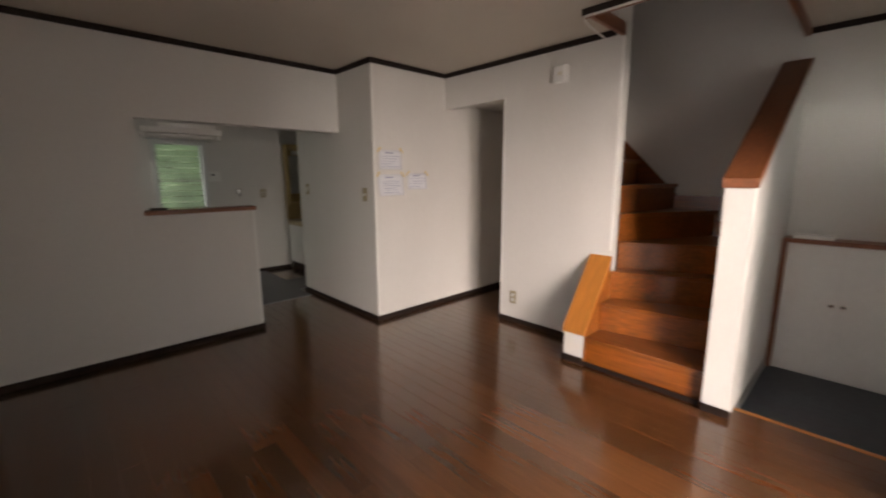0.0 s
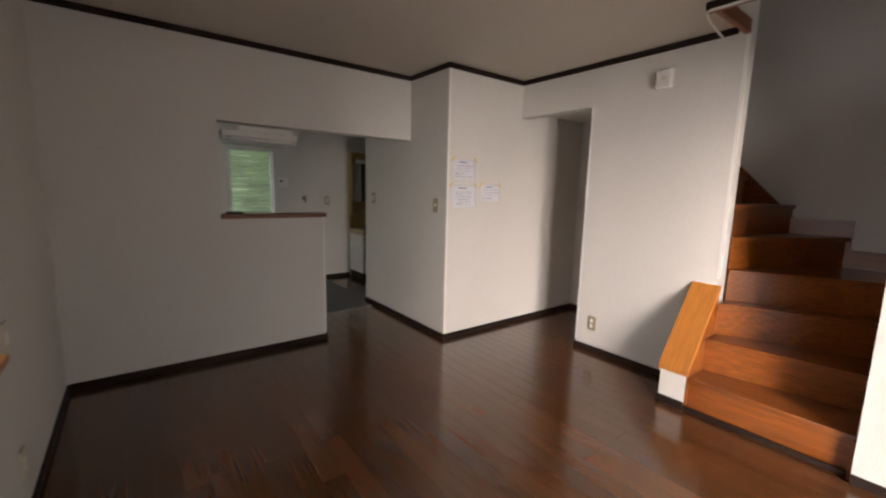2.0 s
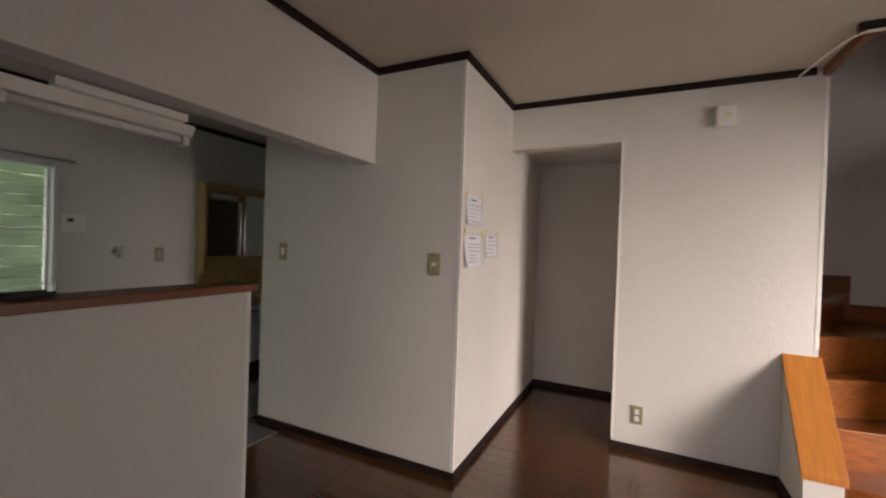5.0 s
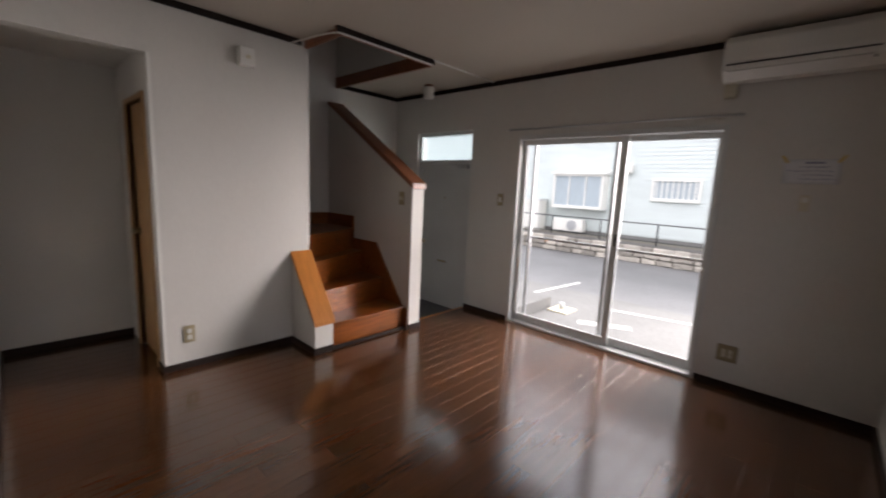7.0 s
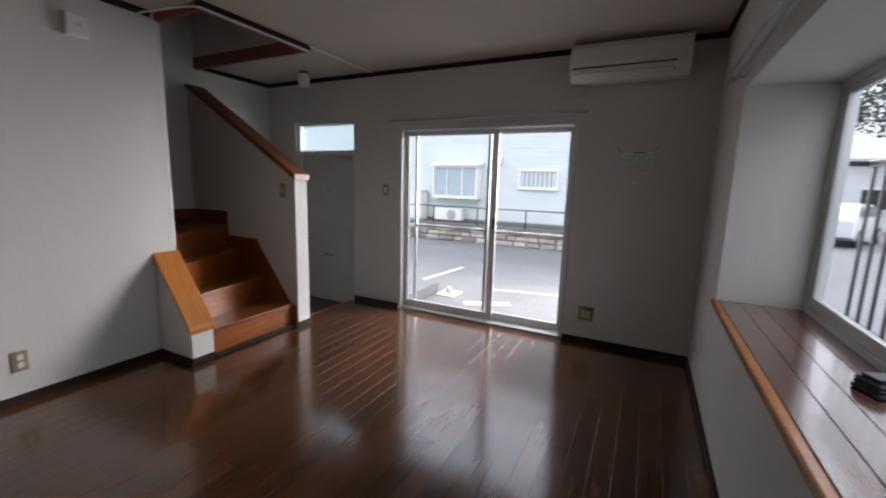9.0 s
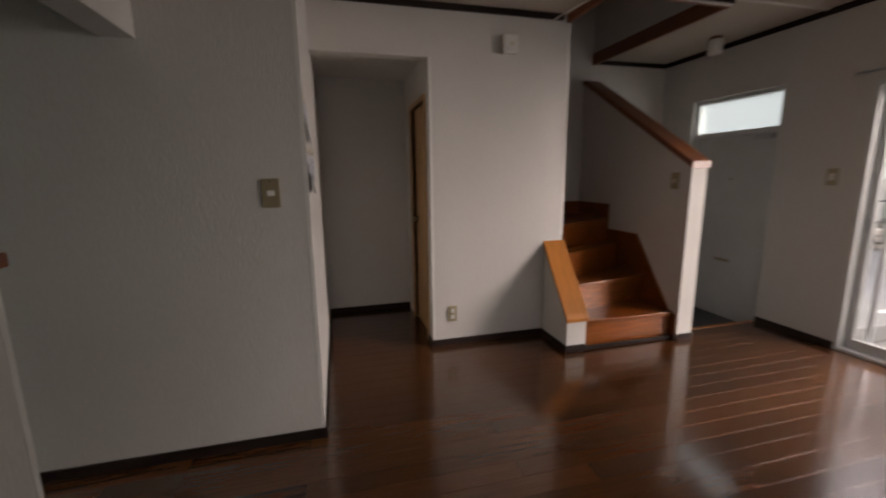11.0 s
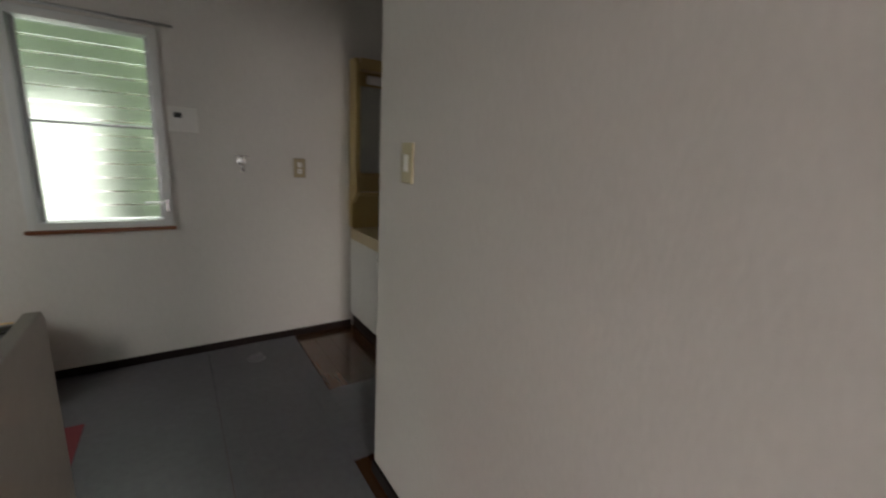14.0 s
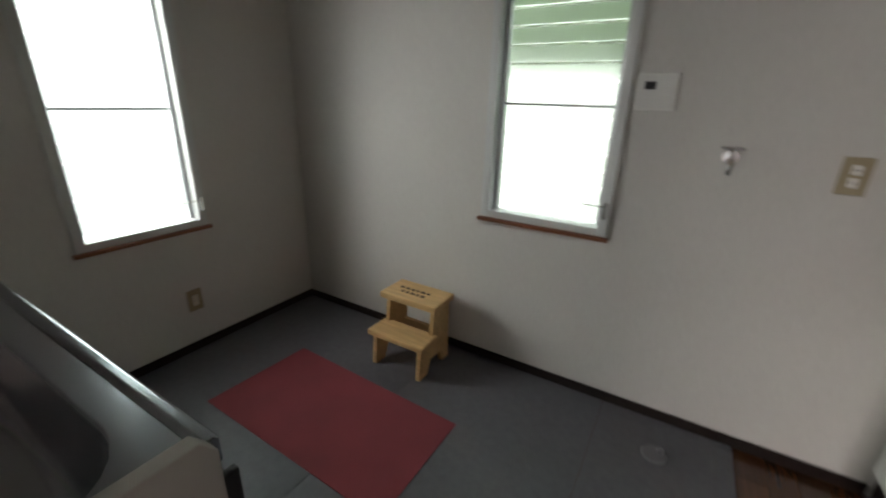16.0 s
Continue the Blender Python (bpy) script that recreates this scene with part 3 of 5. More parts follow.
box("frame_bottom", FX0, FX1, BY0 + 0.0305, BY1 - 0.0305, BZ0 - 0.03, BZ0 + 0.03, ALU, bw, bevel=0.003)
MY = (BY0 + BY1) / 2
sash(bw, "sash", BY0 + 0.031, MY + 0.03, BX + 0.045, BZ0 + 0.031, BZ1 - 0.036, 0.035, ALU, GLASS, bottom=0.05, axis="x", depth=0.024)
sash(bw, "sash", MY - 0.03, BY1 - 0.031, BX + 0.018, BZ0 + 0.031, BZ1 - 0.036, 0.035, ALU, GLASS, bottom=0.05, axis="x", depth=0.024)
r2 = thing("curtain_rail", "double metal curtain rail over the bay window", "curtain rail", "curtain rails")
for dx in (0.045, 0.085):
    tube("rail", (dx, BY0 - 0.1, BZ1 + 0.05), (dx, BY1 + 0.02, BZ1 + 0.05), 0.008, SILVER, r2)
for y in (BY0 - 0.05, MY, BY1 - 0.05):
    box("bracket", 0.001, 0.095, y - 0.008, y + 0.008, BZ1 + 0.059, BZ1 + 0.067, SILVER, r2, bevel=0.002)

# ---- kitchen windows ----
def kitchen_window(name, axis, face, out, s0, s1, z0, z1, label):
    """A narrow frosted window with one middle bar, brown outer sill and a wire handle."""
    w = thing(name, label, "window", "", "structure")

    def b(nm, a0, a1, d0, d1, c0, c1, m, lab="", bev=0.003):
        p, q = sorted((face + out * d0, face + out * d1))
        if axis == "y":
            return box(nm, a0, a1, p, q, c0, c1, m, w, lab, bev)
        return box(nm, p, q, a0, a1, c0, c1, m, w, lab, bev)

    f = 0.04
    b("frame_side", s0, s0 + f, -0.012, 0.13, z0, z1, ALU)
    b("frame_side", s1 - f, s1, -0.012, 0.13, z0, z1, ALU)
    b("frame_head", s0 + f + 0.0005, s1 - f - 0.0005, -0.012, 0.13, z1 - f, z1, ALU)
    b("frame_bottom", s0 + f + 0.0005, s1 - f - 0.0005, -0.012, 0.13, z0, z0 + 0.035, ALU)
    mid = z0 + (z1 - z0) * 0.51
    b("mid_bar", s0 + f + 0.0005, s1 - f - 0.0005, 0.05, 0.062, mid, mid + 0.012, SILVER)
    for c0, c1 in ((z0 + 0.036, mid - 0.001), (mid + 0.013, z1 - f - 0.001)):
        g = b("pane", s0 + f + 0.001, s1 - f - 0.001, 0.054, 0.058, c0, c1, KGLASS, "frosted pane", 0)
        g.visible_shadow = False
    b("inner_stile", s0 + f + 0.0005, s0 + f + 0.018, 0.04, 0.07, z0 + 0.036, z1 - f - 0.0005, SILVER)
    b("inner_stile", s1 - f - 0.018, s1 - f - 0.0005, 0.04, 0.07, z0 + 0.036, z1 - f - 0.0005, SILVER)
    b("sill", s0 - 0.012, s1 + 0.012, -0.03, -0.001, z0 - 0.018, z0 - 0.0005, REDWOOD, "thin brown sill")
    b("handle", s1 - 0.12, s1 - 0.02, -0.024, -0.016, z0 + 0.13, z0 + 0.138, CHROME, "chrome wire handle", 0.002)
    b("handle", s1 - 0.03, s1 - 0.012, -0.024, -0.0125, z0 + 0.08, z0 + 0.15, CHROME, "", 0.003)
    # glass louvres outside the panes, with clear gaps between them
    n = 13
    pitch = (z1 - z0 - 0.07) / n
    for i in range(n):
        c = z0 + 0.035 + pitch * (i + 0.5)
        p = b("louvre_slat", s0 + 0.005, s1 - 0.005, 0.088, 0.094, c - pitch / 2 + 0.008, c + pitch / 2 - 0.003, LOUVRE, "", 0)
        p.visible_shadow = False
    return w


KGLASS = glass_material("pebbled_glass", (0.93, 1.0, 0.95), 0.2)
LOUVRE = glass_material("louvre_glass", (0.76, 0.87, 0.79), 0.35)
kitchen_window("window_kitchen_north", "y", KITCHEN_N, 1, 1.37, 1.96, 0.80, 1.815, "narrow frosted window in white aluminium frame")
kitchen_window("window_kitchen_west", "x", KITCHEN_W, -1, 5.11, 5.67, 0.68, 1.79, "narrow frosted window in white aluminium frame")
r3 = thing("curtain_rail", "short metal curtain rail over the kitchen window", "curtain rail", "curtain rails")
tube("rail", (1.33, KITCHEN_N - 0.04, 1.83), (2.03, KITCHEN_N - 0.04, 1.83), 0.007, SILVER, r3)
for x in (1.40, 1.96):
    box("bracket", x - 0.008, x + 0.008, KITCHEN_N - 0.04, KITCHEN_N - 0.001, 1.825, 1.838, SILVER, r3)
# wooden sill of the serving hatch
tagged(box("hatch_sill", 0.925, 1.725, KWALL - 0.02, KWALL2 + 0.02, 1.0855, 1.118, REDWOOD, bevel=0.004), "red-brown wooden sill of the serving hatch", "sill", "", "structure")

# ---- small fittings ----
def plate(name, label, category, place, normal, w, h, mat, rockers, group):
    """A wall plate at its centre, with rockers (dx, dz, w, h, material); normal one of +x -x +y -y."""
    t = tagged(new(name), label, category, group)
    turn = {"+y": 0, "-x": 90, "-y": 180, "+x": -90}[normal]
    t.matrix_world = pose(*place, 0, 0, turn)
    box("plate", -w / 2, w / 2, 0.0005, 0.008, -h / 2, h / 2, mat, t, bevel=0.003)
    for dx, dz, rw, rh, m in rockers:
        box("rocker" if category == "switch" else "socket", dx - rw / 2, dx + rw / 2, 0.0082, 0.0125, dz - rh / 2, dz + rh / 2, m, t, bevel=0.0015)
        if category == "outlet":
            for sx in (-0.006, 0.006):
                box("slot", dx + sx - 0.001, dx + sx + 0.001, 0.0126, 0.0129, dz - 0.004, dz + 0.004, BLACK, t)
    return t


SW, OUT = "wall switches", "wall outlets"
plate("wall_switch", "brass-coloured wall switch plate with one white rocker", "switch", (BLOCK_X, 3.52, 1.20), "-x", 0.075, 0.125, BRASS, [(0, 0, 0.03, 0.022, WHITE), (0, 0.05, 0.006, 0.006, DARK)], SW)
plate("wall_switch", "narrow brass-coloured switch plate with white rocker", "switch", (BLOCK_X, 4.70, 1.23), "-x", 0.07, 0.12, BRASS, [(0, 0, 0.026, 0.05, WHITE)], SW)
plate("wall_switch", "brass-coloured switch plate on the sloping stair wall", "switch", (3.20, HIGH_N, 1.205), "+y", 0.07, 0.12, BRASS, [(0, 0, 0.026, 0.03, BEIGE)], SW)
plate("wall_switch", "brass-coloured switch plate beside the sliding door", "switch", (2.795, SOUTH, 1.222), "+y", 0.07, 0.12, BRASS, [(0, 0, 0.028, 0.05, WHITE)], SW)
plate("wall_outlet", "brass-coloured wall outlet under the intercom", "outlet", (INT_X, 2.455, 0.245), "-x", 0.07, 0.12, BRASS, [(0, 0.022, 0.026, 0.03, WHITE), (0, -0.022, 0.026, 0.03, WHITE)], OUT)
plate("wall_outlet", "wide brass-coloured wall outlet below the air conditioner", "outlet", (0.765, SOUTH, 0.258), "+y", 0.12, 0.12, BRASS, [(-0.02, 0, 0.026, 0.06, BEIGE), (0.02, 0, 0.026, 0.06, BEIGE)], OUT)
plate("wall_outlet", "beige wall outlet under the bay window corner", "outlet", (0.0, 2.72, 0.24), "+x", 0.07, 0.12, BEIGE, [(0, 0, 0.026, 0.06, WHITE)], OUT)
plate("wall_switch", "beige switch plate beside the bay window", "switch", (0.0, 2.70, 0.76), "+x", 0.07, 0.12, BEIGE, [(0, 0, 0.026, 0.05, WHITE)], SW)
plate("wall_outlet", "brass-coloured kitchen wall outlet with white socket", "outlet", (2.655, KITCHEN_N, 1.14), "-y", 0.075, 0.12, BRASS, [(0, 0.02, 0.026, 0.03, WHITE), (0, -0.02, 0.026, 0.03, WHITE)], OUT)
plate("wall_outlet", "beige kitchen wall outlet near the floor", "outlet", (KITCHEN_W, 5.535, 0.29), "+x", 0.075, 0.12, BRASS, [(0, 0, 0.03, 0.06, BEIGE)], OUT)
hp = plate("heater_control_panel", "white heater control panel with a small dark display", "control panel", (2.045, KITCHEN_N, 1.38), "-y", 0.14, 0.13, WHITE, [], "")
box("face", -0.058, 0.058, 0.0083, 0.012, -0.055, 0.055, WHITEBOARD, hp, bevel=0.003)
box("display", 0.005, 0.042, 0.0123, 0.014, 0.008, 0.035, BLACK, hp)
for i in range(3):
    box("button", -0.045, -0.02, 0.0123, 0.015, 0.03 - 0.03 * i, 0.045 - 0.03 * i, WHITEBOARD, hp, bevel=0.002)
plate("thermostat", "small beige remote holder under the notice", "remote", (0.50, SOUTH, 1.33), "+y", 0.05, 0.10, BEIGE, [(0, 0.02, 0.03, 0.03, WHITE)], "")

chime = tagged(new("door_chime"), "square white door chime box high on the wall", "door chime")
chime.matrix_world = pose(INT_X, 2.035, 2.145, 0, 0, 90)
box("body", -0.055, 0.055, 0.0005, 0.045, -0.062, 0.062, WHITE, chime, bevel=0.008)
box("cover", -0.048, 0.048, 0.0455, 0.05, -0.055, 0.055, WHITEBOARD, chime, bevel=0.003)
box("grille", -0.02, 0.01, 0.0503, 0.052, -0.012, 0.012, BEIGE, chime)

# tap for the washing machine
tp = thing("water_tap", "small chrome water tap on the kitchen wall", "tap")
tube("flange", (2.32, KITCHEN_N - 0.0005, 1.17), (2.32, KITCHEN_N - 0.008, 1.17), 0.026, CHROME, tp)
tube("spout", (2.32, KITCHEN_N - 0.008, 1.17), (2.32, KITCHEN_N - 0.075, 1.165), 0.011, CHROME, tp)
tube("outlet", (2.32, KITCHEN_N - 0.068, 1.165), (2.32, KITCHEN_N - 0.072, 1.115), 0.009, CHROME, tp)
tube("stem", (2.32, KITCHEN_N - 0.04, 1.168), (2.32, KITCHEN_N - 0.04, 1.20), 0.006, CHROME, tp)
box("handle", 2.285, 2.355, KITCHEN_N - 0.047, KITCHEN_N - 0.033, 1.198, 1.208, CHROME, tp, bevel=0.004)

# taped notices, flat on the wall
def notice(x0, x1, z0, z1, y, side, lines, label, tapes=True, lift=0.0):
    """A thin sheet held by tape at its top, its lower side standing off the wall by lift."""
    t = thing("paper_notice", label, "notice", "paper notices")

    def off(u, v):
        return 0.001 + lift * v * v * (0.35 + 0.65 * (1 - u) ** 2) + lift * 0.12 * math.sin(u * 5 + v * 3) ** 2 * v

    def sheet_grid(name, u0, u1, v0, v1, nu, nv, rise, thick, mat, parent):
        bm = bmesh.new()
        layers = []
        for k in (rise, rise + thick):
            layers.append([[bm.verts.new((x0 + (x1 - x0) * (u0 + (u1 - u0) * a / nu), y + side * (off(u0 + (u1 - u0) * a / nu, v0 + (v1 - v0) * b / nv) + k), z1 - (z1 - z0) * (v0 + (v1 - v0) * b / nv)))
                            for a in range(nu + 1)] for b in range(nv + 1)])
        for g in layers:
            for b in range(nv):
                for a in range(nu):
                    bm.faces.new((g[b][a], g[b][a + 1], g[b + 1][a + 1], g[b + 1][a])).smooth = True
        lo_g, hi_g = layers
        for a in range(nu):
            for b in (0, nv):
                bm.faces.new((lo_g[b][a], lo_g[b][a + 1], hi_g[b][a + 1], hi_g[b][a]))
        for b in range(nv):
            for a in (0, nu):
                bm.faces.new((lo_g[b][a], lo_g[b + 1][a], hi_g[b + 1][a], hi_g[b][a]))
        return link(name, bm, mat, parent)

    sheet = sheet_grid("sheet", 0, 1, 0, 1, 8, 8, 0.0, 0.0006, PAPER, t)
    for u, v, w, h in lines:
        sheet_grid("text_line", u, u + w, v, v + h / (z1 - z0), 2, 1, 0.0009, 0.0003, INK, sheet)
    if tapes:
        for cx, ang in ((x0 + 0.004, 35), (x1 - 0.004, -35)):
            m = Matrix.Rotation(radians(ang * -side), 4, "Y")
            a, b = sorted((y + side * 0.0026, y + side * 0.0031))
            box("tape", cx - 0.008, cx + 0.008, a, b, z1 - 0.026, z1 + 0.026, TAPE, t, turn=m)
    return t


rng = random.Random(5)


def scribble(rows, top=0.12):
    out = [(0.28, top, 0.34, 0.009)]
    for i in range(rows):
        v = top + 0.18 + i * (0.66 / rows)
        u, end = rng.uniform(0.06, 0.26), rng.uniform(0.6, 0.9)
        while u < end:
            w = rng.uniform(0.02, 0.11)
            out.append((u, v + rng.uniform(-0.012, 0.012), w, rng.uniform(0.0035, 0.0065)))
            u += w + rng.uniform(0.012, 0.05)
    return out


notice(2.625, 2.885, 1.43, 1.605, BLOCK_Y, -1, scribble(5), "handwritten white paper notice taped to the wall", lift=0.018)
notice(2.61, 2.90, 1.19, 1.385, BLOCK_Y, -1, scribble(6), "crumpled handwritten paper notice taped to the wall", lift=0.03)
notice(2.955, 3.20, 1.24, 1.395, BLOCK_Y, -1, scribble(4), "small handwritten paper notice taped to the wall", lift=0.012)
notice(0.36, 0.63, 1.45, 1.60, SOUTH, 1, scribble(4), "white paper notice taped under the air conditioner")

# ---- air conditioner ----
ac = thing("air_conditioner", "white wall-mounted air conditioner above the notice", "air conditioner")
prism("body", [(SOUTH + 0.001, 2.09), (SOUTH + 0.13, 2.085), (SOUTH + 0.20, 2.14), (SOUTH + 0.215, 2.20), (SOUTH + 0.21, 2.30), (SOUTH + 0.18, 2.345), (SOUTH + 0.001, 2.345)], "x", 0.215, 1.005, WHITE, ac, bevel=0.008)
prism("louvre", [(SOUTH + 0.137, 2.087), (SOUTH + 0.142, 2.082), (SOUTH + 0.204, 2.13), (SOUTH + 0.200, 2.136)], "x", 0.32, 0.975, WHITEBOARD, ac)
box("gap", 0.30, 0.98, SOUTH + 0.204, SOUTH + 0.2175, 2.166, 2.173, BLACK, ac, "dark seam")
prism("gap", [(SOUTH + 0.176, 2.1215), (SOUTH + 0.1795, 2.118), (SOUTH + 0.1885, 2.1255), (SOUTH + 0.185, 2.129)], "x", 0.31, 0.975, BLACK, ac, "dark air outlet slit")
box("indicator", 0.245, 0.262, SOUTH + 0.206, SOUTH + 0.214, 2.18, 2.20, BEIGE, ac)
box("pipe_cover", 0.93, 1.0, SOUTH + 0.001, SOUTH + 0.06, 2.0, 2.0845, BEIGE, ac, "beige pipe cover", 0.006)

# ---- entrance ceiling lamp ----
cl = thing("ceiling_lamp", "unlit small cylindrical white ceiling lamp", "lamp")
tube("base", (3.62, 0.10, CEILING - 0.018), (3.62, 0.10, CEILING - 0.0005), 0.045, REDWOOD, cl, "brown wooden base", 20)
bm = bmesh.new()
prof = [(0.02, -0.019), (0.05, -0.022), (0.055, -0.03), (0.055, -0.125), (0.05, -0.135), (0.02, -0.137)]
rings = [[bm.verts.new((3.62 + r * math.cos(i * math.pi / 12), 0.10 + r * math.sin(i * math.pi / 12), CEILING + z)) for i in range(24)] for r, z in prof]
for p, q in zip(rings, rings[1:]):
    for i in range(24):
        bm.faces.new((p[i], p[(i + 1) % 24], q[(i + 1) % 24], q[i])).smooth = True
bm.faces.new(rings[0]), bm.faces.new(rings[-1][::-1])
link("shade", bm, WHITE, cl, "white glass shade")

# ---- kitchen strip lamp ----
fl = thing("strip_lamp", "unlit white fluorescent strip lamp under the lintel", "lamp")
prism("housing", [(4.11, 1.755), (4.225, 1.755), (4.205, 1.715), (4.13, 1.715)], "x", 0.985, 1.555, WHITE, fl, bevel=0.004)
tube("tube", (1.02, 4.167, 1.70), (1.52, 4.167, 1.70), 0.0145, WHITEBOARD, fl, "white glass tube")
for x in (0.99, 1.525):
    box("holder", x, x + 0.028, 4.145, 4.19, 1.678, 1.7145, WHITE, fl, bevel=0.004)
box("mount", 1.1, 1.5, KWALL2 + 0.001, 4.12, 1.7555, 1.783, WHITE, fl)
tube("pull_cord", (1.48, 4.17, 1.62), (1.48, 4.17, 1.7145), 0.002, WHITEBOARD, fl)

# ---- kitchen sink unit ----
sk = thing("kitchen_sink_unit", "stainless steel sink counter on a white base cabinet", "sink")
SX0, SX1, SY0, SY1, SZ = KITCHEN_W + 0.002, 1.69, KWALL2 + 0.001, 4.775, 0.85
box("cabinet_body", SX0, SX1, SY0, SY1 - 0.03, 0.10, SZ - 0.17, WHITEBOARD, sk)
box("plinth", SX0, SX1, SY0, SY1 - 0.07, 0.003, 0.0995, DARK, sk)
for i in range(3):
    a = SX0 + 0.01 + i * (SX1 - SX0 - 0.02) / 3
    d = box("door", a + 0.003, a + (SX1 - SX0 - 0.02) / 3 - 0.003, SY1 - 0.0295, SY1 - 0.012, 0.11, SZ - 0.05, WHITEBOARD, sk, bevel=0.002)
    bx = a + (SX1 - SX0 - 0.02) / 3 - 0.05
    box("handle", bx, bx + 0.018, SY1 - 0.0118, SY1 + 0.012, SZ - 0.17, SZ - 0.09, BLACK, d, "dark door pull", 0.003)
# the steel top: deck round a rounded bowl, with raised rims
bm = bmesh.new()
cx, cy, hw, hd, rr = 1.23, 4.44, 0.43, 0.255, 0.13


def loop(w, d, r, z, n=6):
    pts = []
    for qx, qy, a0 in ((1, 1, 0), (-1, 1, 90), (-1, -1, 180), (1, -1, 270)):
        for i in range(n + 1):
            a = radians(a0 + 90 * i / n)
            pts.append(bm.verts.new((cx + qx * (w - r) + r * math.cos(a), cy + qy * (d - r) + r * math.sin(a), z)))
    return pts


rims = [loop(hw, hd, rr, SZ), loop(hw - 0.008, hd - 0.008, rr, SZ - 0.012), loop(hw - 0.02, hd - 0.02, rr, SZ - 0.14), loop(hw - 0.06, hd - 0.06, rr * 0.7, SZ - 0.165)]
for p, q in zip(rims, rims[1:]):
    for i in range(len(p)):
        bm.faces.new((p[i], p[(i + 1) % len(p)], q[(i + 1) % len(p)], q[i])).smooth = True
bm.faces.new(rims[-1])
outer = [bm.verts.new(p) for p in ((SX1, SY1 - 0.03, SZ), (SX0, SY1 - 0.03, SZ), (SX0, SY0, SZ), (SX1, SY0, SZ))]
m = len(rims[0]) // 4
for qn in range(4):
    arc = rims[0][qn * m:(qn + 1) * m]
    for i in range(m - 1):
        bm.faces.new((outer[qn], arc[i], arc[i + 1]))
    bm.faces.new((outer[qn], rims[0][(qn + 1) * m - 1], rims[0][((qn + 1) * m) % len(rims[0])], outer[(qn + 1) % 4]))
link("sink_top", bm, STEEL, sk, "brushed steel top with deep bowl")
prism("front_rim", [(SY1 - 0.0295, SZ - 0.04), (SY1, SZ - 0.04), (SY1, SZ + 0.004), (SY1 - 0.006, SZ + 0.009), (SY1 - 0.02, SZ + 0.009), (SY1 - 0.0295, SZ + 0.001)], "x", SX0, SX1, STEEL, sk, bevel=0.002)
box("back_rim", SX0, SX1, SY0, SY0 + 0.012, SZ + 0.0005, SZ + 0.04, STEEL, sk, bevel=0.003)
for i in range(3):
    box("drain_ridge", 0.22, 0.72, 4.30 + i * 0.1, 4.318 + i * 0.1, SZ + 0.0005, SZ + 0.005, STEEL, sk, bevel=0.002)
tube("drain", (1.27, 4.42, SZ - 0.166), (1.27, 4.42, SZ - 0.160), 0.05, CHROME, sk, "round drain", 20)
faucet = new("faucet")
faucet.parent = sk
tube("faucet_base", (0.70, 4.14, SZ + 0.0005), (0.70, 4.14, SZ + 0.06), 0.022, CHROME, faucet)
tube("faucet_spout", (0.70, 4.14, SZ + 0.055), (0.92, 4.34, SZ + 0.10), 0.011, CHROME, faucet)
tube("faucet_lever", (0.70, 4.14, SZ + 0.06), (0.64, 4.20, SZ + 0.09), 0.008, CHROME, faucet)
ep = thing("sink_end_panel", "grey-beige end panel standing beside the sink counter", "panel")
prism("panel", [(KWALL2 + 0.001, 0.003), (4.755, 0.003), (4.755, 0.865), (4.735, 0.89), (KWALL2 + 0.001, 0.89)], "x", SX1 + 0.002, SX1 + 0.030, PANELGREY, ep, bevel=0.002)
box("pull", SX1 + 0.006, SX1 + 0.022, 4.7577, 4.785, 0.70, 0.80, BLACK, ep, "dark pull on the panel edge", 0.004)
box("edge_band", SX1 + 0.004, SX1 + 0.028, 4.7552, 4.7575, 0.02, 0.86, PANELGREY, ep)

# ---- step stool ----
st = tagged(new("step_stool"), "light pine two-step stool with dark lettering on top", "stool")
X0, X1, Y0, Y1 = 0.945, 1.285, 5.935, 6.215
side = [(Y0 + 0.0, 0.0), (Y0 + 0.075, 0.0), (Y0 + 0.105, 0.075), (Y1 - 0.085, 0.075), (Y1 - 0.06, 0.0), (Y1, 0.0), (Y1, 0.345), (Y1 - 0.15, 0.345), (Y1 - 0.165, 0.175), (Y0 + 0.01, 0.175)]
prism("side_panel", side, "x", X0 + 0.02, X0 + 0.045, PINE, st, bevel=0.003)
prism("side_panel", side, "x", X1 - 0.045, X1 - 0.02, PINE, st, bevel=0.003)
box("step", X0, X1, Y0 - 0.012, Y1 - 0.14, 0.1755, 0.205, PINE, st, bevel=0.006)
top_board = box("top_step", X0, X1, Y1 - 0.185, Y1 + 0.012, 0.3455, 0.38, PINE, st, bevel=0.006)
box("brace", X0 + 0.0455, X1 - 0.0455, Y1 - 0.03, Y1 - 0.01, 0.09, 0.165, PINE, st, bevel=0.002)
for row in range(2):
    u = 0.06 + row * 0.03
    while u < 0.24:
        w = rng.uniform(0.015, 0.03)
        box("letter", X0 + u, X0 + u + w, Y1 - 0.085 - row * 0.04, Y1 - 0.065 - row * 0.04, 0.3802, 0.3808, DARK, top_board)
        u += w + 0.012

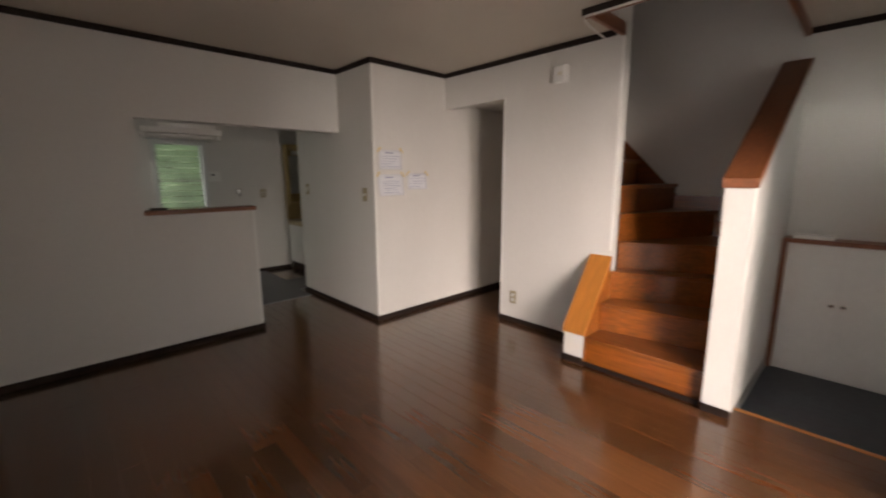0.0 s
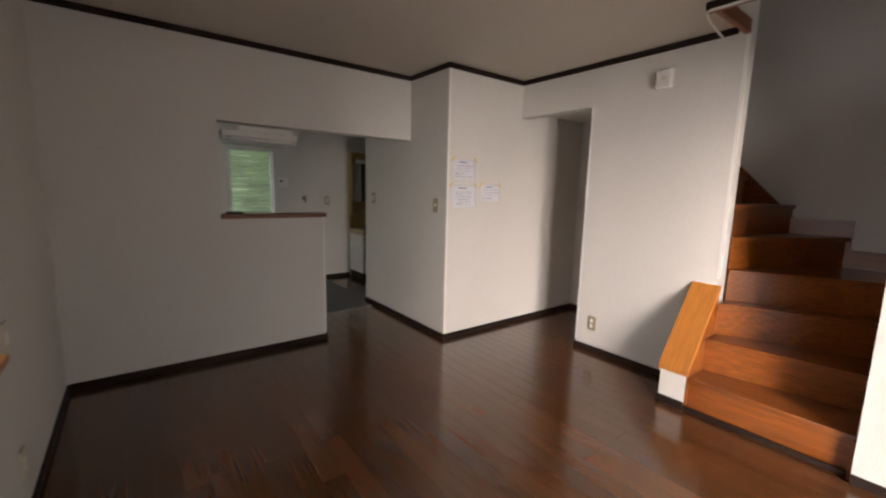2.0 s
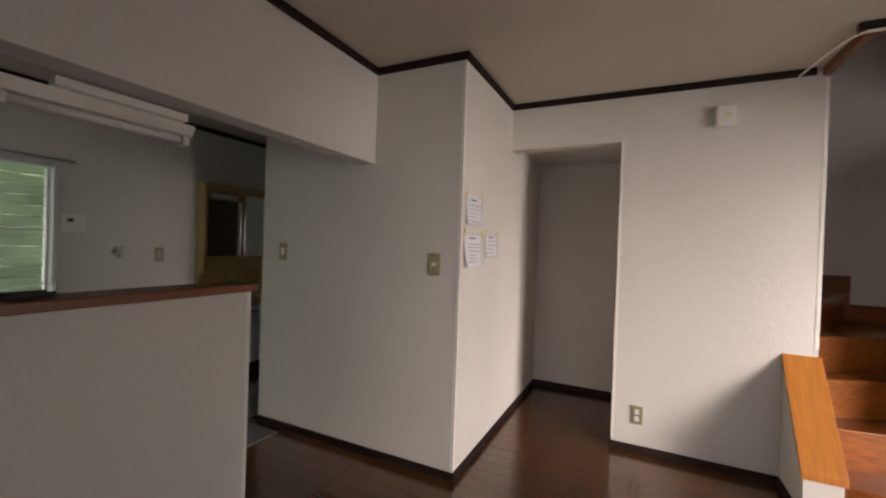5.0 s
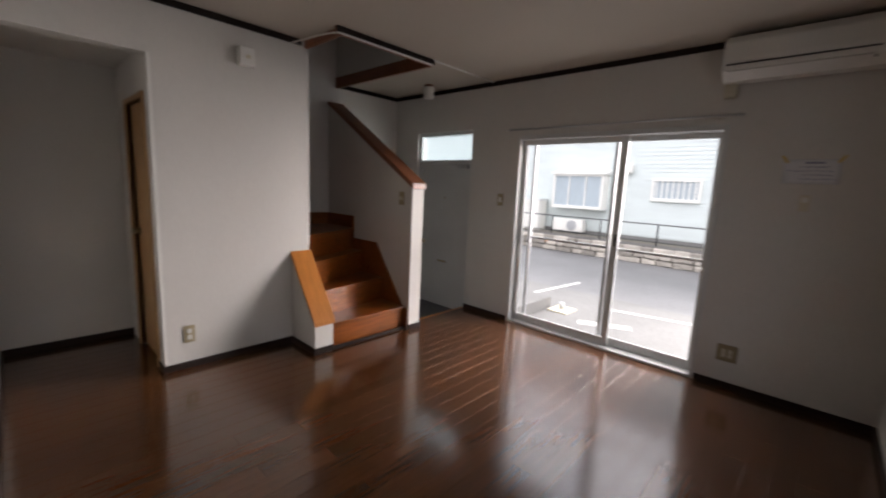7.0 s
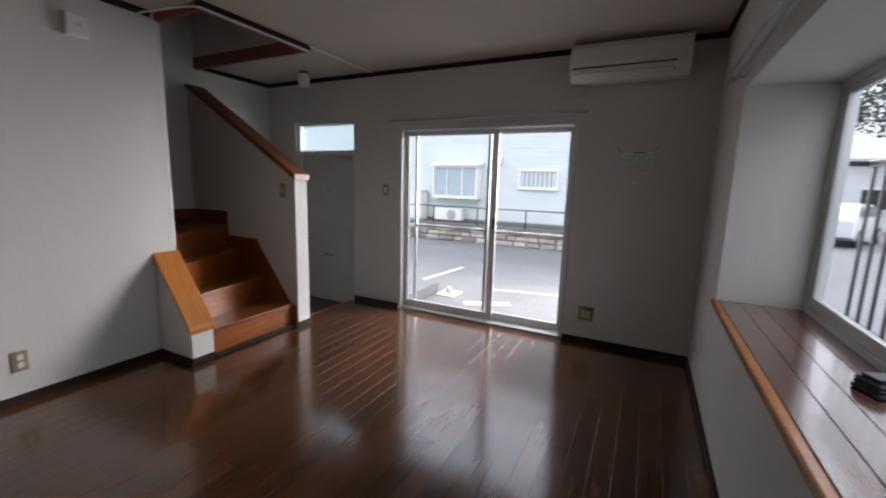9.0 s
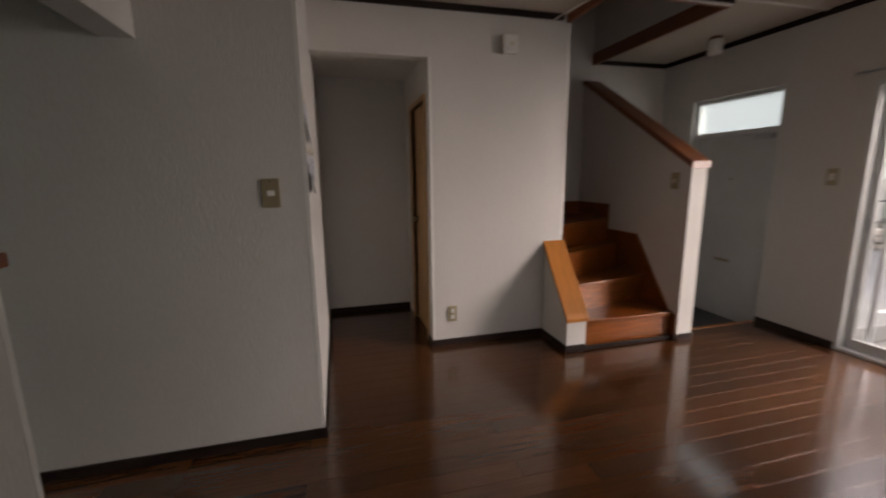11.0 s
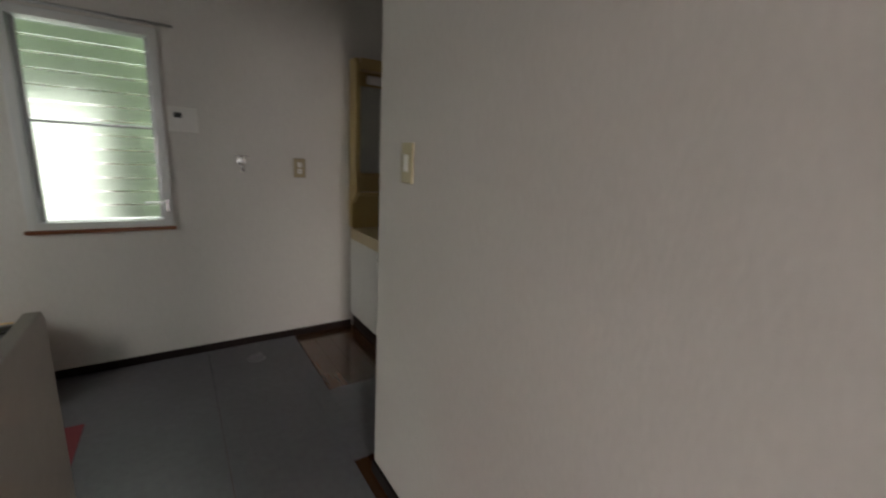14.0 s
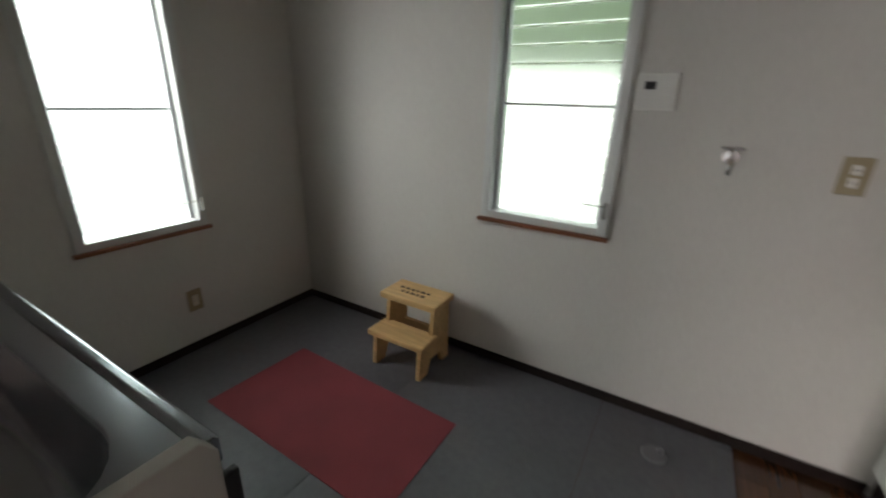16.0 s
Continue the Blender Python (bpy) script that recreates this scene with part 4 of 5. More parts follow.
# ---- mats ----
tagged(prism("red_mat", [(0.535, 5.29), (1.555, 5.27), (1.56, 5.785), (0.565, 5.82)], "z", 0.0045, 0.008, RED, bevel=0.0008), "flat dark red rectangular mat on the kitchen floor", "mat")
vin = thing("floor_vinyl", "dark grey vinyl sheet on the kitchen floor", "floor", "", "structure")
box("vinyl_sheet", KITCHEN_W + 0.002, 1.22, KWALL2 + 0.3, KITCHEN_N - 0.0125, 0.0003, 0.0042, VINYL, vin)
box("vinyl_sheet", 1.222, 2.075, 4.65, KITCHEN_N - 0.0125, 0.0003, 0.0042, VINYL, vin)
box("vinyl_sheet", 2.077, 2.515, 4.65, KITCHEN_N - 0.0125, 0.0003, 0.0042, VINYL, vin)
box("vinyl_sheet", 2.5155, 2.59, 4.99, KITCHEN_N - 0.0125, 0.0003, 0.0042, VINYL, vin)
box("vinyl_sheet", 2.5905, WASH_E - 0.002, 4.99, 5.545, 0.0003, 0.0042, VINYL, vin)
box("edge_strip", 1.72, 2.515, 4.643, 4.6495, 0.0003, 0.0045, SILVER, vin)
dr = thing("floor_drain", "round grey floor drain cap with a hose stub", "drain")
tube("cap", (2.315, 6.08, 0.0043), (2.315, 6.08, 0.013), 0.05, GREYPLASTIC, dr, "", 24, 0.044)
tube("hose_stub", (2.33, 6.09, 0.0132), (2.34, 6.10, 0.03), 0.014, GREYPLASTIC, dr)

# ---- wash basin ----
wb = thing("wash_basin_unit", "white wash basin cabinet with cream resin top", "wash basin")
VX0, VX1, VY0, VY1 = 2.998, 3.70, 5.84, KITCHEN_N - 0.001
box("cabinet_body", VX0, VX1, VY0 + 0.02, VY1, 0.105, 0.66, WHITEBOARD, wb, bevel=0.003)
box("plinth", VX0 + 0.02, VX1, VY0 + 0.06, VY1, 0.0, 0.1045, DARK, wb)
for a, b in ((VX0 + 0.002, VX0 + 0.349), (VX0 + 0.353, VX1 - 0.002)):
    d = box("door", a, b, VY0 + 0.001, VY0 + 0.0195, 0.11, 0.60, WHITEBOARD, wb, bevel=0.003)
    box("handle", (a + b) / 2 - 0.05, (a + b) / 2 + 0.05, VY0 - 0.012, VY0 + 0.0005, 0.555, 0.575, BRASS, d, "dull metal pull", 0.004)
box("seam", VX0 + 0.001, VX1, VY0 + 0.004, VY0 + 0.0195, 0.604, 0.612, DARK, wb)
bm = bmesh.new()
cx, cy, hw, hd, rr = 3.35, 6.03, 0.25, 0.14, 0.12
rims = [loop(hw, hd, rr, 0.735), loop(hw - 0.015, hd - 0.015, rr - 0.01, 0.722), loop(hw - 0.05, hd - 0.045, 0.08, 0.66), loop(0.03, 0.03, 0.02, 0.645)]
for p, q in zip(rims, rims[1:]):
    for i in range(len(p)):
        bm.faces.new((p[i], p[(i + 1) % len(p)], q[(i + 1) % len(p)], q[i])).smooth = True
bm.faces.new(rims[-1])
outer = [bm.verts.new(p) for p in ((VX1, VY1, 0.735), (VX0, VY1, 0.735), (VX0, VY0, 0.735), (VX1, VY0, 0.735))]
m = len(rims[0]) // 4
for qn in range(4):
    arc = rims[0][qn * m:(qn + 1) * m]
    for i in range(m - 1):
        bm.faces.new((outer[qn], arc[i], arc[i + 1]))
    bm.faces.new((outer[qn], rims[0][(qn + 1) * m - 1], rims[0][((qn + 1) * m) % len(rims[0])], outer[(qn + 1) % 4]))
low4 = [bm.verts.new((v.co.x, v.co.y, 0.662)) for v in outer]
for i in range(4):
    bm.faces.new((outer[i], outer[(i + 1) % 4], low4[(i + 1) % 4], low4[i]))
link("basin_top", bm, BASIN, wb, "cream resin basin top")
for x in (3.26, 3.40):
    tube("tap_handle", (x, 6.20, 0.736), (x, 6.20, 0.80), 0.02, CHROME, wb, "chrome tap handle", 14, 0.026)
tube("tap_spout", (3.33, 6.20, 0.736), (3.33, 6.20, 0.80), 0.014, CHROME, wb)
tube("tap_spout", (3.33, 6.205, 0.795), (3.33, 6.06, 0.80), 0.011, CHROME, wb)
mc = thing("mirror_cabinet", "cream plastic mirror cabinet above the wash basin", "mirror cabinet")
MX0, MX1 = 2.985, 3.70
box("back_panel", MX0 + 0.02, MX1, VY1 - 0.03, VY1, 0.737, 1.83, CREAM, mc)
prism("side_frame", [(VY1, 0.75), (VY1 - 0.05, 0.75), (VY1 - 0.05, 0.92), (VY1 - 0.12, 0.99), (VY1 - 0.12, 1.80), (VY1 - 0.09, 1.84), (VY1, 1.84)], "x", MX0, MX0 + 0.035, CREAM, mc, bevel=0.006)
prism("side_frame", [(VY1, 0.75), (VY1 - 0.05, 0.75), (VY1 - 0.05, 0.92), (VY1 - 0.12, 0.99), (VY1 - 0.12, 1.80), (VY1 - 0.09, 1.84), (VY1, 1.84)], "x", MX1, MX1 + 0.035, CREAM, mc, bevel=0.006)
box("top_frame", MX0 + 0.0355, MX1 - 0.0005, VY1 - 0.12, VY1 - 0.031, 1.77, 1.84, CREAM, mc, bevel=0.006)
box("shelf", MX0 + 0.0355, MX1 - 0.0005, VY1 - 0.12, VY1 - 0.031, 0.97, 0.995, CREAM, mc, bevel=0.005)
box("shelf", MX0 + 0.0355, MX1 - 0.0005, VY1 - 0.075, VY1 - 0.031, 1.10, 1.12, CREAM, mc, bevel=0.004)
box("mirror_glass", MX0 + 0.04, MX0 + 0.46, VY1 - 0.052, VY1 - 0.047, 1.125, 1.68, MIRROR, mc, "mirror glass")
box("mirror_glass", MX0 + 0.47, MX1 - 0.003, VY1 - 0.085, VY1 - 0.080, 1.125, 1.76, MIRROR, mc, "mirror door")
tube("light_bulb_cover", (MX0 + 0.10, VY1 - 0.075, 1.72), (MX0 + 0.36, VY1 - 0.075, 1.72), 0.028, WHITE, mc, "white lamp cover")

# ---- small loose things ----
ph = tagged(new("black_pouch"), "small black folded pouch lying on the bay sill", "pouch")
ph.matrix_world = pose(-0.32, 1.70, BZ0 - 0.0005, 0, 0, 20)
for i, (w, d, z) in enumerate(((0.075, 0.05, 0.0), (0.072, 0.047, 0.0135), (0.07, 0.048, 0.0265), (0.06, 0.04, 0.039))):
    box("fold", -w + 0.006 * i, w, -d, d - 0.004 * i, z, z + 0.0125, BLACK, ph, bevel=0.005)
kp = tagged(new("black_tray"), "small dark tray lying on the hatch sill", "tray")
kp.matrix_world = pose(1.03, 4.02, 1.1182, 0, 0, 5)
box("base", -0.055, 0.055, -0.03, 0.03, 0.0, 0.008, BLACK, kp, bevel=0.003)
box("rim", -0.055, 0.055, -0.03, -0.022, 0.0082, 0.018, BLACK, kp, bevel=0.002)
box("rim", -0.055, 0.055, 0.022, 0.03, 0.0082, 0.018, BLACK, kp, bevel=0.002)

# ---- outside ----
ASPHALT = material("asphalt", (0.15, 0.15, 0.152), 0.6, scale=0.8, vary=0.2, bump=0.4, bump_scale=60, grain=0.2, grain_scale=40)
CONCRETE = material("concrete", (0.17, 0.168, 0.162), 0.7, scale=1.2, vary=0.15, bump=0.3, bump_scale=50, grain=0.1)
LINE = material("road_paint", (0.52, 0.52, 0.5), 0.7, scale=6, vary=0.12)
SIDING = material("blue_siding", (0.58, 0.635, 0.628), 0.6, scale=1.0, vary=0.06, stretch=(1, 1, 6))
STONE = material("wall_stone", (0.36, 0.33, 0.29), 0.85, scale=4, vary=0.2, bump=0.5, bump_scale=25, random_vary=0.4, grain=0.12)
MORTAR = material("dark_joint", (0.10, 0.095, 0.09), 0.9, scale=5, vary=0.2)
SOIL = material("soil_edge", (0.12, 0.11, 0.09), 0.95, scale=3, vary=0.2)
ROOF = material("roof_tile", (0.42, 0.43, 0.45), 0.7, scale=3, vary=0.15)
CURTAIN = material("curtain", (0.38, 0.44, 0.48), 0.9, scale=3, vary=0.08, stretch=(8, 1, 1))
CARPAINT = material("car_paint", (0.68, 0.70, 0.72), 0.25, scale=3, vary=0.02, coat=0.6)
DARKGLASS = material("dark_glass", (0.03, 0.035, 0.04), 0.1, scale=3, vary=0.1)
LEAF = material("foliage", (0.115, 0.15, 0.105), 0.8, scale=1.0, vary=0.4, grain=0.3, grain_scale=6)
BARK = material("bark", (0.10, 0.075, 0.055), 0.9, scale=6, vary=0.2, bump=0.4)
GRILL = material("dark_rail_metal", (0.035, 0.037, 0.04), 0.45, metal=0.3, scale=6, vary=0.1)
GZ = -0.42

bm = bmesh.new()
bmesh.ops.create_grid(bm, x_segments=1, y_segments=1, size=400)
bmesh.ops.translate(bm, vec=(0, 0, GZ), verts=bm.verts)
tagged(link("ground", bm, ASPHALT), "grey asphalt road and yard", "ground", "", "structure")
tagged(prism("pavement", [(-3.0, SOUTH - 0.151), (6.5, SOUTH - 0.151), (6.5, -3.6), (-3.0, -3.6)], "z", GZ - 0.1, GZ + 0.006, CONCRETE), "pale concrete parking apron before the house", "pavement", "", "structure")


def road_line(x0, y0, x1, y1, w):
    d = Vector((x1 - x0, y1 - y0)).normalized() * w / 2
    n = Vector((-d.y, d.x))
    a, b = Vector((x0, y0)), Vector((x1, y1))
    return tagged(prism("road_marking", [a + n, b + n, b - n, a - n], "z", GZ + 0.001, GZ + 0.011, LINE), "white painted line on the ground", "road marking", "", "structure")


road_line(1.48, -3.15, 0.2, -3.0, 0.07)
road_line(3.9, -2.6, 3.72, -4.3, 0.07)
road_line(2.62, -2.9, 1.5, -3.15, 0.07)
road_line(2.65, -1.95, 2.05, -2.25, 0.16)

# entrance step slab with a small drain cover
porch = thing("porch_step", "pale concrete entrance step outside the door", "step")
box("slab", 3.25, 4.5, -2.3, SOUTH - 0.152, GZ + 0.0065, -0.24, CONCRETE, porch, bevel=0.01)
cov = thing("water_meter_cover", "small metal meter cover beside the step", "meter cover")
box("plate", 2.9, 3.2, -2.45, -2.1, GZ + 0.0065, GZ + 0.03, BEIGE, cov, bevel=0.004)
tube("valve", (3.07, -2.3, GZ + 0.0305), (3.07, -2.3, GZ + 0.12), 0.04, SILVER, cov)

# stone edging across the road
RY = -7.9
sw2 = thing("stone_wall", "low wall of pale irregular stones along the road", "stone wall")
box("core", -2.6, 15, RY - 0.5, RY - 0.08, GZ - 0.05, GZ + 0.46, MORTAR, sw2)
stones = []
for i in range(4):
    bm = bmesh.new()
    add_box(bm, -0.5, 0.5, -0.5, 0.5, -0.5, 0.5, 0.12)
    for v in bm.verts:
        v.co += Vector((rng.uniform(-0.06, 0.06), rng.uniform(-0.05, 0.05), rng.uniform(-0.06, 0.06)))
    ob = link("stone", bm, STONE, sw2)
    stones.append(ob.data)
    bpy.data.objects.remove(ob)
for row in range(3):
    x = -1.5 + row * 0.1
    while x < 13.5:
        w = rng.uniform(0.22, 0.5)
        s = new("stone", rng.choice(stones))
        s.parent = sw2
        s.location = (x + w / 2, RY - 0.06 + rng.uniform(-0.02, 0.02), GZ + 0.075 + row * 0.15)
        s.scale = (w - 0.02, 0.22, rng.uniform(0.11, 0.14))
        x += w
tagged(box("soil_strip", -2.6, 15, RY - 4, RY - 0.5, GZ - 0.05, GZ + 0.44, SOIL), "bare ground of the neighbouring yard", "ground", "", "structure")

fence = thing("metal_fence", "low thin dark metal fence on the stone wall", "fence")
for z in (0.6, 0.14):
    tube("rail", (-2.5, RY - 0.3, z), (15.5, RY - 0.3, z), 0.016 if z > 0.5 else 0.012, GRILL, fence, sides=8)
for i in range(13):
    tube("post", (-2.5 + i * 1.5, RY - 0.3, GZ + 0.44), (-2.5 + i * 1.5, RY - 0.3, 0.6), 0.02, GRILL, fence, sides=8)

# the house across the road
HY = RY - 1.6
h = thing("neighbour_house", "pale blue house with horizontal siding across the road", "house")
box("wall", -2.2, 14.5, HY - 7, HY, GZ + 0.3, 5.6, SIDING, h)
box("base", -2.2, 14.5, HY - 6.9, HY + 0.01, GZ + 0.3, 0.12, CONCRETE, h)
for i in range(46):
    z = 0.16 + i * 0.115
    prism("siding_board", [(HY + 0.001, z), (HY + 0.014, z), (HY + 0.006, z + 0.110), (HY + 0.001, z + 0.110)], "x", -2.2, 14.5, SIDING, h)
prism("roof", [(HY + 0.7, 5.5), (HY - 3.5, 7.6), (HY - 7.7, 5.5), (HY - 7.7, 5.35), (HY + 0.7, 5.35)], "x", -2.7, 15, ROOF, h)


def house_window(x0, x1, z0, z1, bars, bay_depth):
    w = new("window")
    w.parent = h
    y = HY + 0.022 + bay_depth
    box("frame", x0, x1, HY + 0.002, y, z1 - 0.07, z1, WHITE, w, bevel=0.006)
    box("frame", x0, x1, HY + 0.002, y, z0, z0 + 0.09, WHITE, w, bevel=0.006)
    for x in (x0, x1 - 0.07):
        box("frame", x, x + 0.07, HY + 0.002, y, z0 + 0.0905, z1 - 0.0705, WHITE, w, bevel=0.006)
    box("pane", x0 + 0.07, x1 - 0.07, y - 0.05, y - 0.04, z0 + 0.09, z1 - 0.07, CURTAIN, w, "curtained pane")
    for i in range(1, bars):
        x = x0 + (x1 - x0) * i / bars
        box("bar", x - 0.018, x + 0.018, y - 0.03, y - 0.012, z0 + 0.0905, z1 - 0.0705, WHITE, w)
    return w


house_window(5.4, 7.05, 0.82, 1.9, 3, 0.42)
house_window(2.9, 4.15, 1.18, 1.82, 9, 0.06)
cap1 = prism("window_roof", [(HY + 0.02, 2.05), (HY + 0.5, 1.91), (HY + 0.5, 1.901), (HY + 0.02, 1.901)], "x", 5.35, 7.1, WHITE, h)
box("vent_hood", 4.7, 5.02, HY + 0.023, HY + 0.2, 1.96, 2.22, WHITE, h, "white vent hood", 0.03)
unit = thing("outdoor_unit", "pale grey air conditioner outdoor unit by the house", "outdoor unit")
box("body", 5.95, 6.95, HY + 0.1, HY + 0.42, GZ + 0.5, 0.47, WHITE, unit, bevel=0.015)
tube("fan_ring", (6.3, HY + 0.4205, 0.275), (6.3, HY + 0.43, 0.275), 0.165, SILVER, unit, "round fan guard", 28)
for x in (6.05, 6.7):
    box("foot", x, x + 0.1, HY + 0.12, HY + 0.4, GZ + 0.44, GZ + 0.4995, BLACK, unit)
wt = thing("storage_box", "tall pale grey storage box beside the house", "storage box")
box("body", 7.4, 8.05, HY + 0.1, HY + 0.6, GZ + 0.44, 1.0, WHITE, wt, bevel=0.02)
box("lid", 7.38, 8.07, HY + 0.08, HY + 0.62, 1.0005, 1.05, ALU, wt, bevel=0.01)

# railing outside the bay window
rg = thing("window_railing", "dark metal bar railing outside the bay window", "railing")
box("top_rail", -0.65, -0.61, BY0 - 0.3, BY1 + 0.3, 1.45, 1.485, GRILL, rg, bevel=0.006)
box("bottom_rail", -0.65, -0.61, BY0 - 0.3, BY1 + 0.3, 0.62, 0.66, GRILL, rg, bevel=0.004)
for i in range(20):
    y = BY0 - 0.25 + i * 0.125
    box("bar", -0.637, -0.623, y - 0.006, y + 0.006, 0.6605, 1.4495, GRILL, rg)
for y in (BY0 - 0.29, BY1 + 0.27):
    box("stay", -0.61, -0.1515, y, y + 0.02, 1.455, 1.48, GRILL, rg)
    box("stay", -0.61, -0.1515, y, y + 0.02, 0.63, 0.655, GRILL, rg)

# houses, car and trees to the south-west
def far_house(x, y, w, d, z, mat, label, turn):
    t = tagged(new("far_house"), label, "house", "houses down the road")
    t.matrix_world = pose(x, y, GZ, 0, 0, turn)
    box("wall", -w / 2, w / 2, -d / 2, d / 2, 0, z, mat, t)
    prism("roof", [(-d / 2 - 0.5, z), (0, z + 1.3), (d / 2 + 0.5, z), (d / 2 + 0.5, z - 0.15), (-d / 2 - 0.5, z - 0.15)], "x", -w / 2 - 0.5, w / 2 + 0.5, ROOF, t, bevel=0.02)
    for sx in (-0.3, 0.05, 0.33):
        for zz in (1.0, 2.2):
            if zz + 1.2 < z and zz < 2:
                win = box("window", w * sx - 0.6, w * sx + 0.6, d / 2 + 0.002, d / 2 + 0.07, zz, zz + 1.1, WHITE, t, bevel=0.02)
                box("pane", w * sx - 0.52, w * sx + 0.52, d / 2 + 0.071, d / 2 + 0.08, zz + 0.08, zz + 1.02, DARKGLASS, win)
    return t


far_house(-9.6, -27, 8, 6, 3.5, material("white_render", (0.68, 0.69, 0.70), 0.8, scale=1, vary=0.06), "low white house down the road", 4)
far_house(-12.6, -17.5, 6, 6, 3.4, material("cream_render", (0.55, 0.53, 0.49), 0.8, scale=1, vary=0.06), "low pale house beside the road", -8)

car = tagged(new("parked_car"), "white hatchback parked beside the road", "car")
car.matrix_world = pose(-5.9, -16.4, GZ, 0, 0, 60)
bm = bmesh.new()
prof = [(-2.0, 0.3), (-2.05, 0.62), (-1.9, 0.85), (-1.1, 0.95), (-0.55, 1.42), (1.2, 1.46), (1.85, 1.02), (2.0, 0.9), (2.02, 0.35), (1.6, 0.22), (-1.6, 0.22)]
va = [bm.verts.new((x, -0.82 + (0.14 if z > 1.1 else 0), z)) for x, z in prof]
vb = [bm.verts.new((x, 0.82 - (0.14 if z > 1.1 else 0), z)) for x, z in prof]
bm.faces.new(va), bm.faces.new(vb[::-1])
for i in range(len(prof)):
    j = (i + 1) % len(prof)
    bm.faces.new((va[i], vb[i], vb[j], va[j]))
bmesh.ops.recalc_face_normals(bm, faces=bm.faces)
bmesh.ops.bevel(bm, geom=list(bm.edges), offset=0.05, segments=2, affect="EDGES", profile=0.6)
link("body", bm, CARPAINT, car)
prism("windscreen", [(-1.06, 0.985), (-0.60, 1.385), (-0.615, 1.40), (-1.085, 0.995)], "y", -0.60, 0.60, DARKGLASS, car)
for s in (-1, 1):
    prism("side_window", [(-0.85, 1.0), (-0.45, 1.36), (1.05, 1.38), (1.4, 1.02)], "y", s * 0.80 - 0.012, s * 0.80 + 0.012, DARKGLASS, car)
    box("headlight", -2.03, -1.9, s * 0.62 - 0.15, s * 0.62 + 0.15, 0.64, 0.78, WHITE, car, bevel=0.03)
    for x in (-1.25, 1.3):
        wh = tube("wheel", (x, s * 0.70, 0.30), (x, s * 0.845, 0.30), 0.30, BLACK, car, "", 24)
        tube("rim", (x, s * 0.8455, 0.30), (x, s * 0.86, 0.30), 0.18, SILVER, wh, "", 18)

# roadside fence of pale pickets and a wall beside the car
pf = thing("picket_fence", "pale picket fence beside the road", "fence")
for i in range(16):
    box("picket", -10.2 + i * 0.14, -10.12 + i * 0.14, -14.0 + i * 0.1, -13.96 + i * 0.1, GZ + 0.6, GZ + 1.5, WHITE, pf)
box("fence_base", -10.3, -7.9, -14.15, -13.9, GZ - 0.02, GZ + 0.58, SOIL, pf)


def tree(x, y, height, spread, seed):
    r = random.Random(seed)
    t = thing("tree", "dark green leafy tree behind the houses", "tree", "wooded hillside trees")
    bm = bmesh.new()
    add_tube(bm, (x, y, GZ - 0.1), (x, y, GZ + height * 0.6), 0.22, 8, 0.12)
    for i in range(6):
        a = r.uniform(0, 6.28)
        z = GZ + height * r.uniform(0.3, 0.58)
        add_tube(bm, (x, y, z), (x + spread * 0.6 * math.cos(a), y + spread * 0.6 * math.sin(a), z + height * 0.25), 0.09, 6, 0.03)
    link("trunk", bm, BARK, t)
    verts, faces = [], []
    for i in range(7000):
        while True:
            p = Vector((r.uniform(-1, 1), r.uniform(-1, 1), r.uniform(-1, 1)))
            lump = 0.75 + 0.3 * noise.noise(p * 2.1 + Vector((seed, 0, 0)))
            if 0.1 < p.length < lump:
                break
        c = Vector((x + p.x * spread, y + p.y * spread, GZ + height * 0.66 + p.z * height * 0.40))
        s = r.uniform(0.08, 0.2)
        u = Vector((r.uniform(-1, 1), r.uniform(-1, 1), r.uniform(-1, 1))).normalized()
        v = u.orthogonal().normalized()
        k = len(verts)
        verts += [c - u * s, c + v * s * 0.6, c + u * s, c - v * s * 0.6]
        faces.append((k, k + 1, k + 2, k + 3))
    me = bpy.data.meshes.new("crown")
    me.from_pydata([tuple(q) for q in verts], [], faces)
    me.materials.append(LEAF)
    crown = new("crown", me)
    crown.parent = t
    return t


for i, (x, y, hh, sp) in enumerate(((-9, -36, 10, 4.5), (-15, -34, 12, 5), (-21, -30, 11, 5), (-13.5, -19.5, 8.5, 2.8), (-26, -22, 12, 5.5), (-3, -40, 9, 4.5), (-20, -40, 14, 6))):
    tree(x, y, hh, sp, i + 3)

# leaf masses behind the kitchen: a hedge close by, shrubs beyond the added pale wall
HEDGELEAF = material("hedge_leaf", (0.12, 0.165, 0.095), 0.8, scale=2, vary=0.3)


def leaf_mass(name, label, x0, x1, y0, y1, z0, z1, count):
    top = thing(name, label, "hedge", "", "stuff")
    verts, faces = [], []
    for i in range(count):
        x = rng.uniform(x0, x1)
        c = Vector((x, rng.uniform(y0, y1), z0 + (z1 - z0 + 0.25 * math.sin(x * 2.3)) * rng.random()))
        u = Vector((rng.uniform(-1, 1), rng.uniform(-1, 1), rng.uniform(-1, 1))).normalized() * rng.uniform(0.06, 0.15)
        v = u.orthogonal() * 0.6
        k = len(verts)
        verts += [c - u, c + v, c + u, c - v]
        faces.append((k, k + 1, k + 2, k + 3))
    me = bpy.data.meshes.new("leaves")
    me.from_pydata([tuple(q) for q in verts], [], faces)
    me.materials.append(HEDGELEAF)
    new("leaves", me).parent = top
    return top


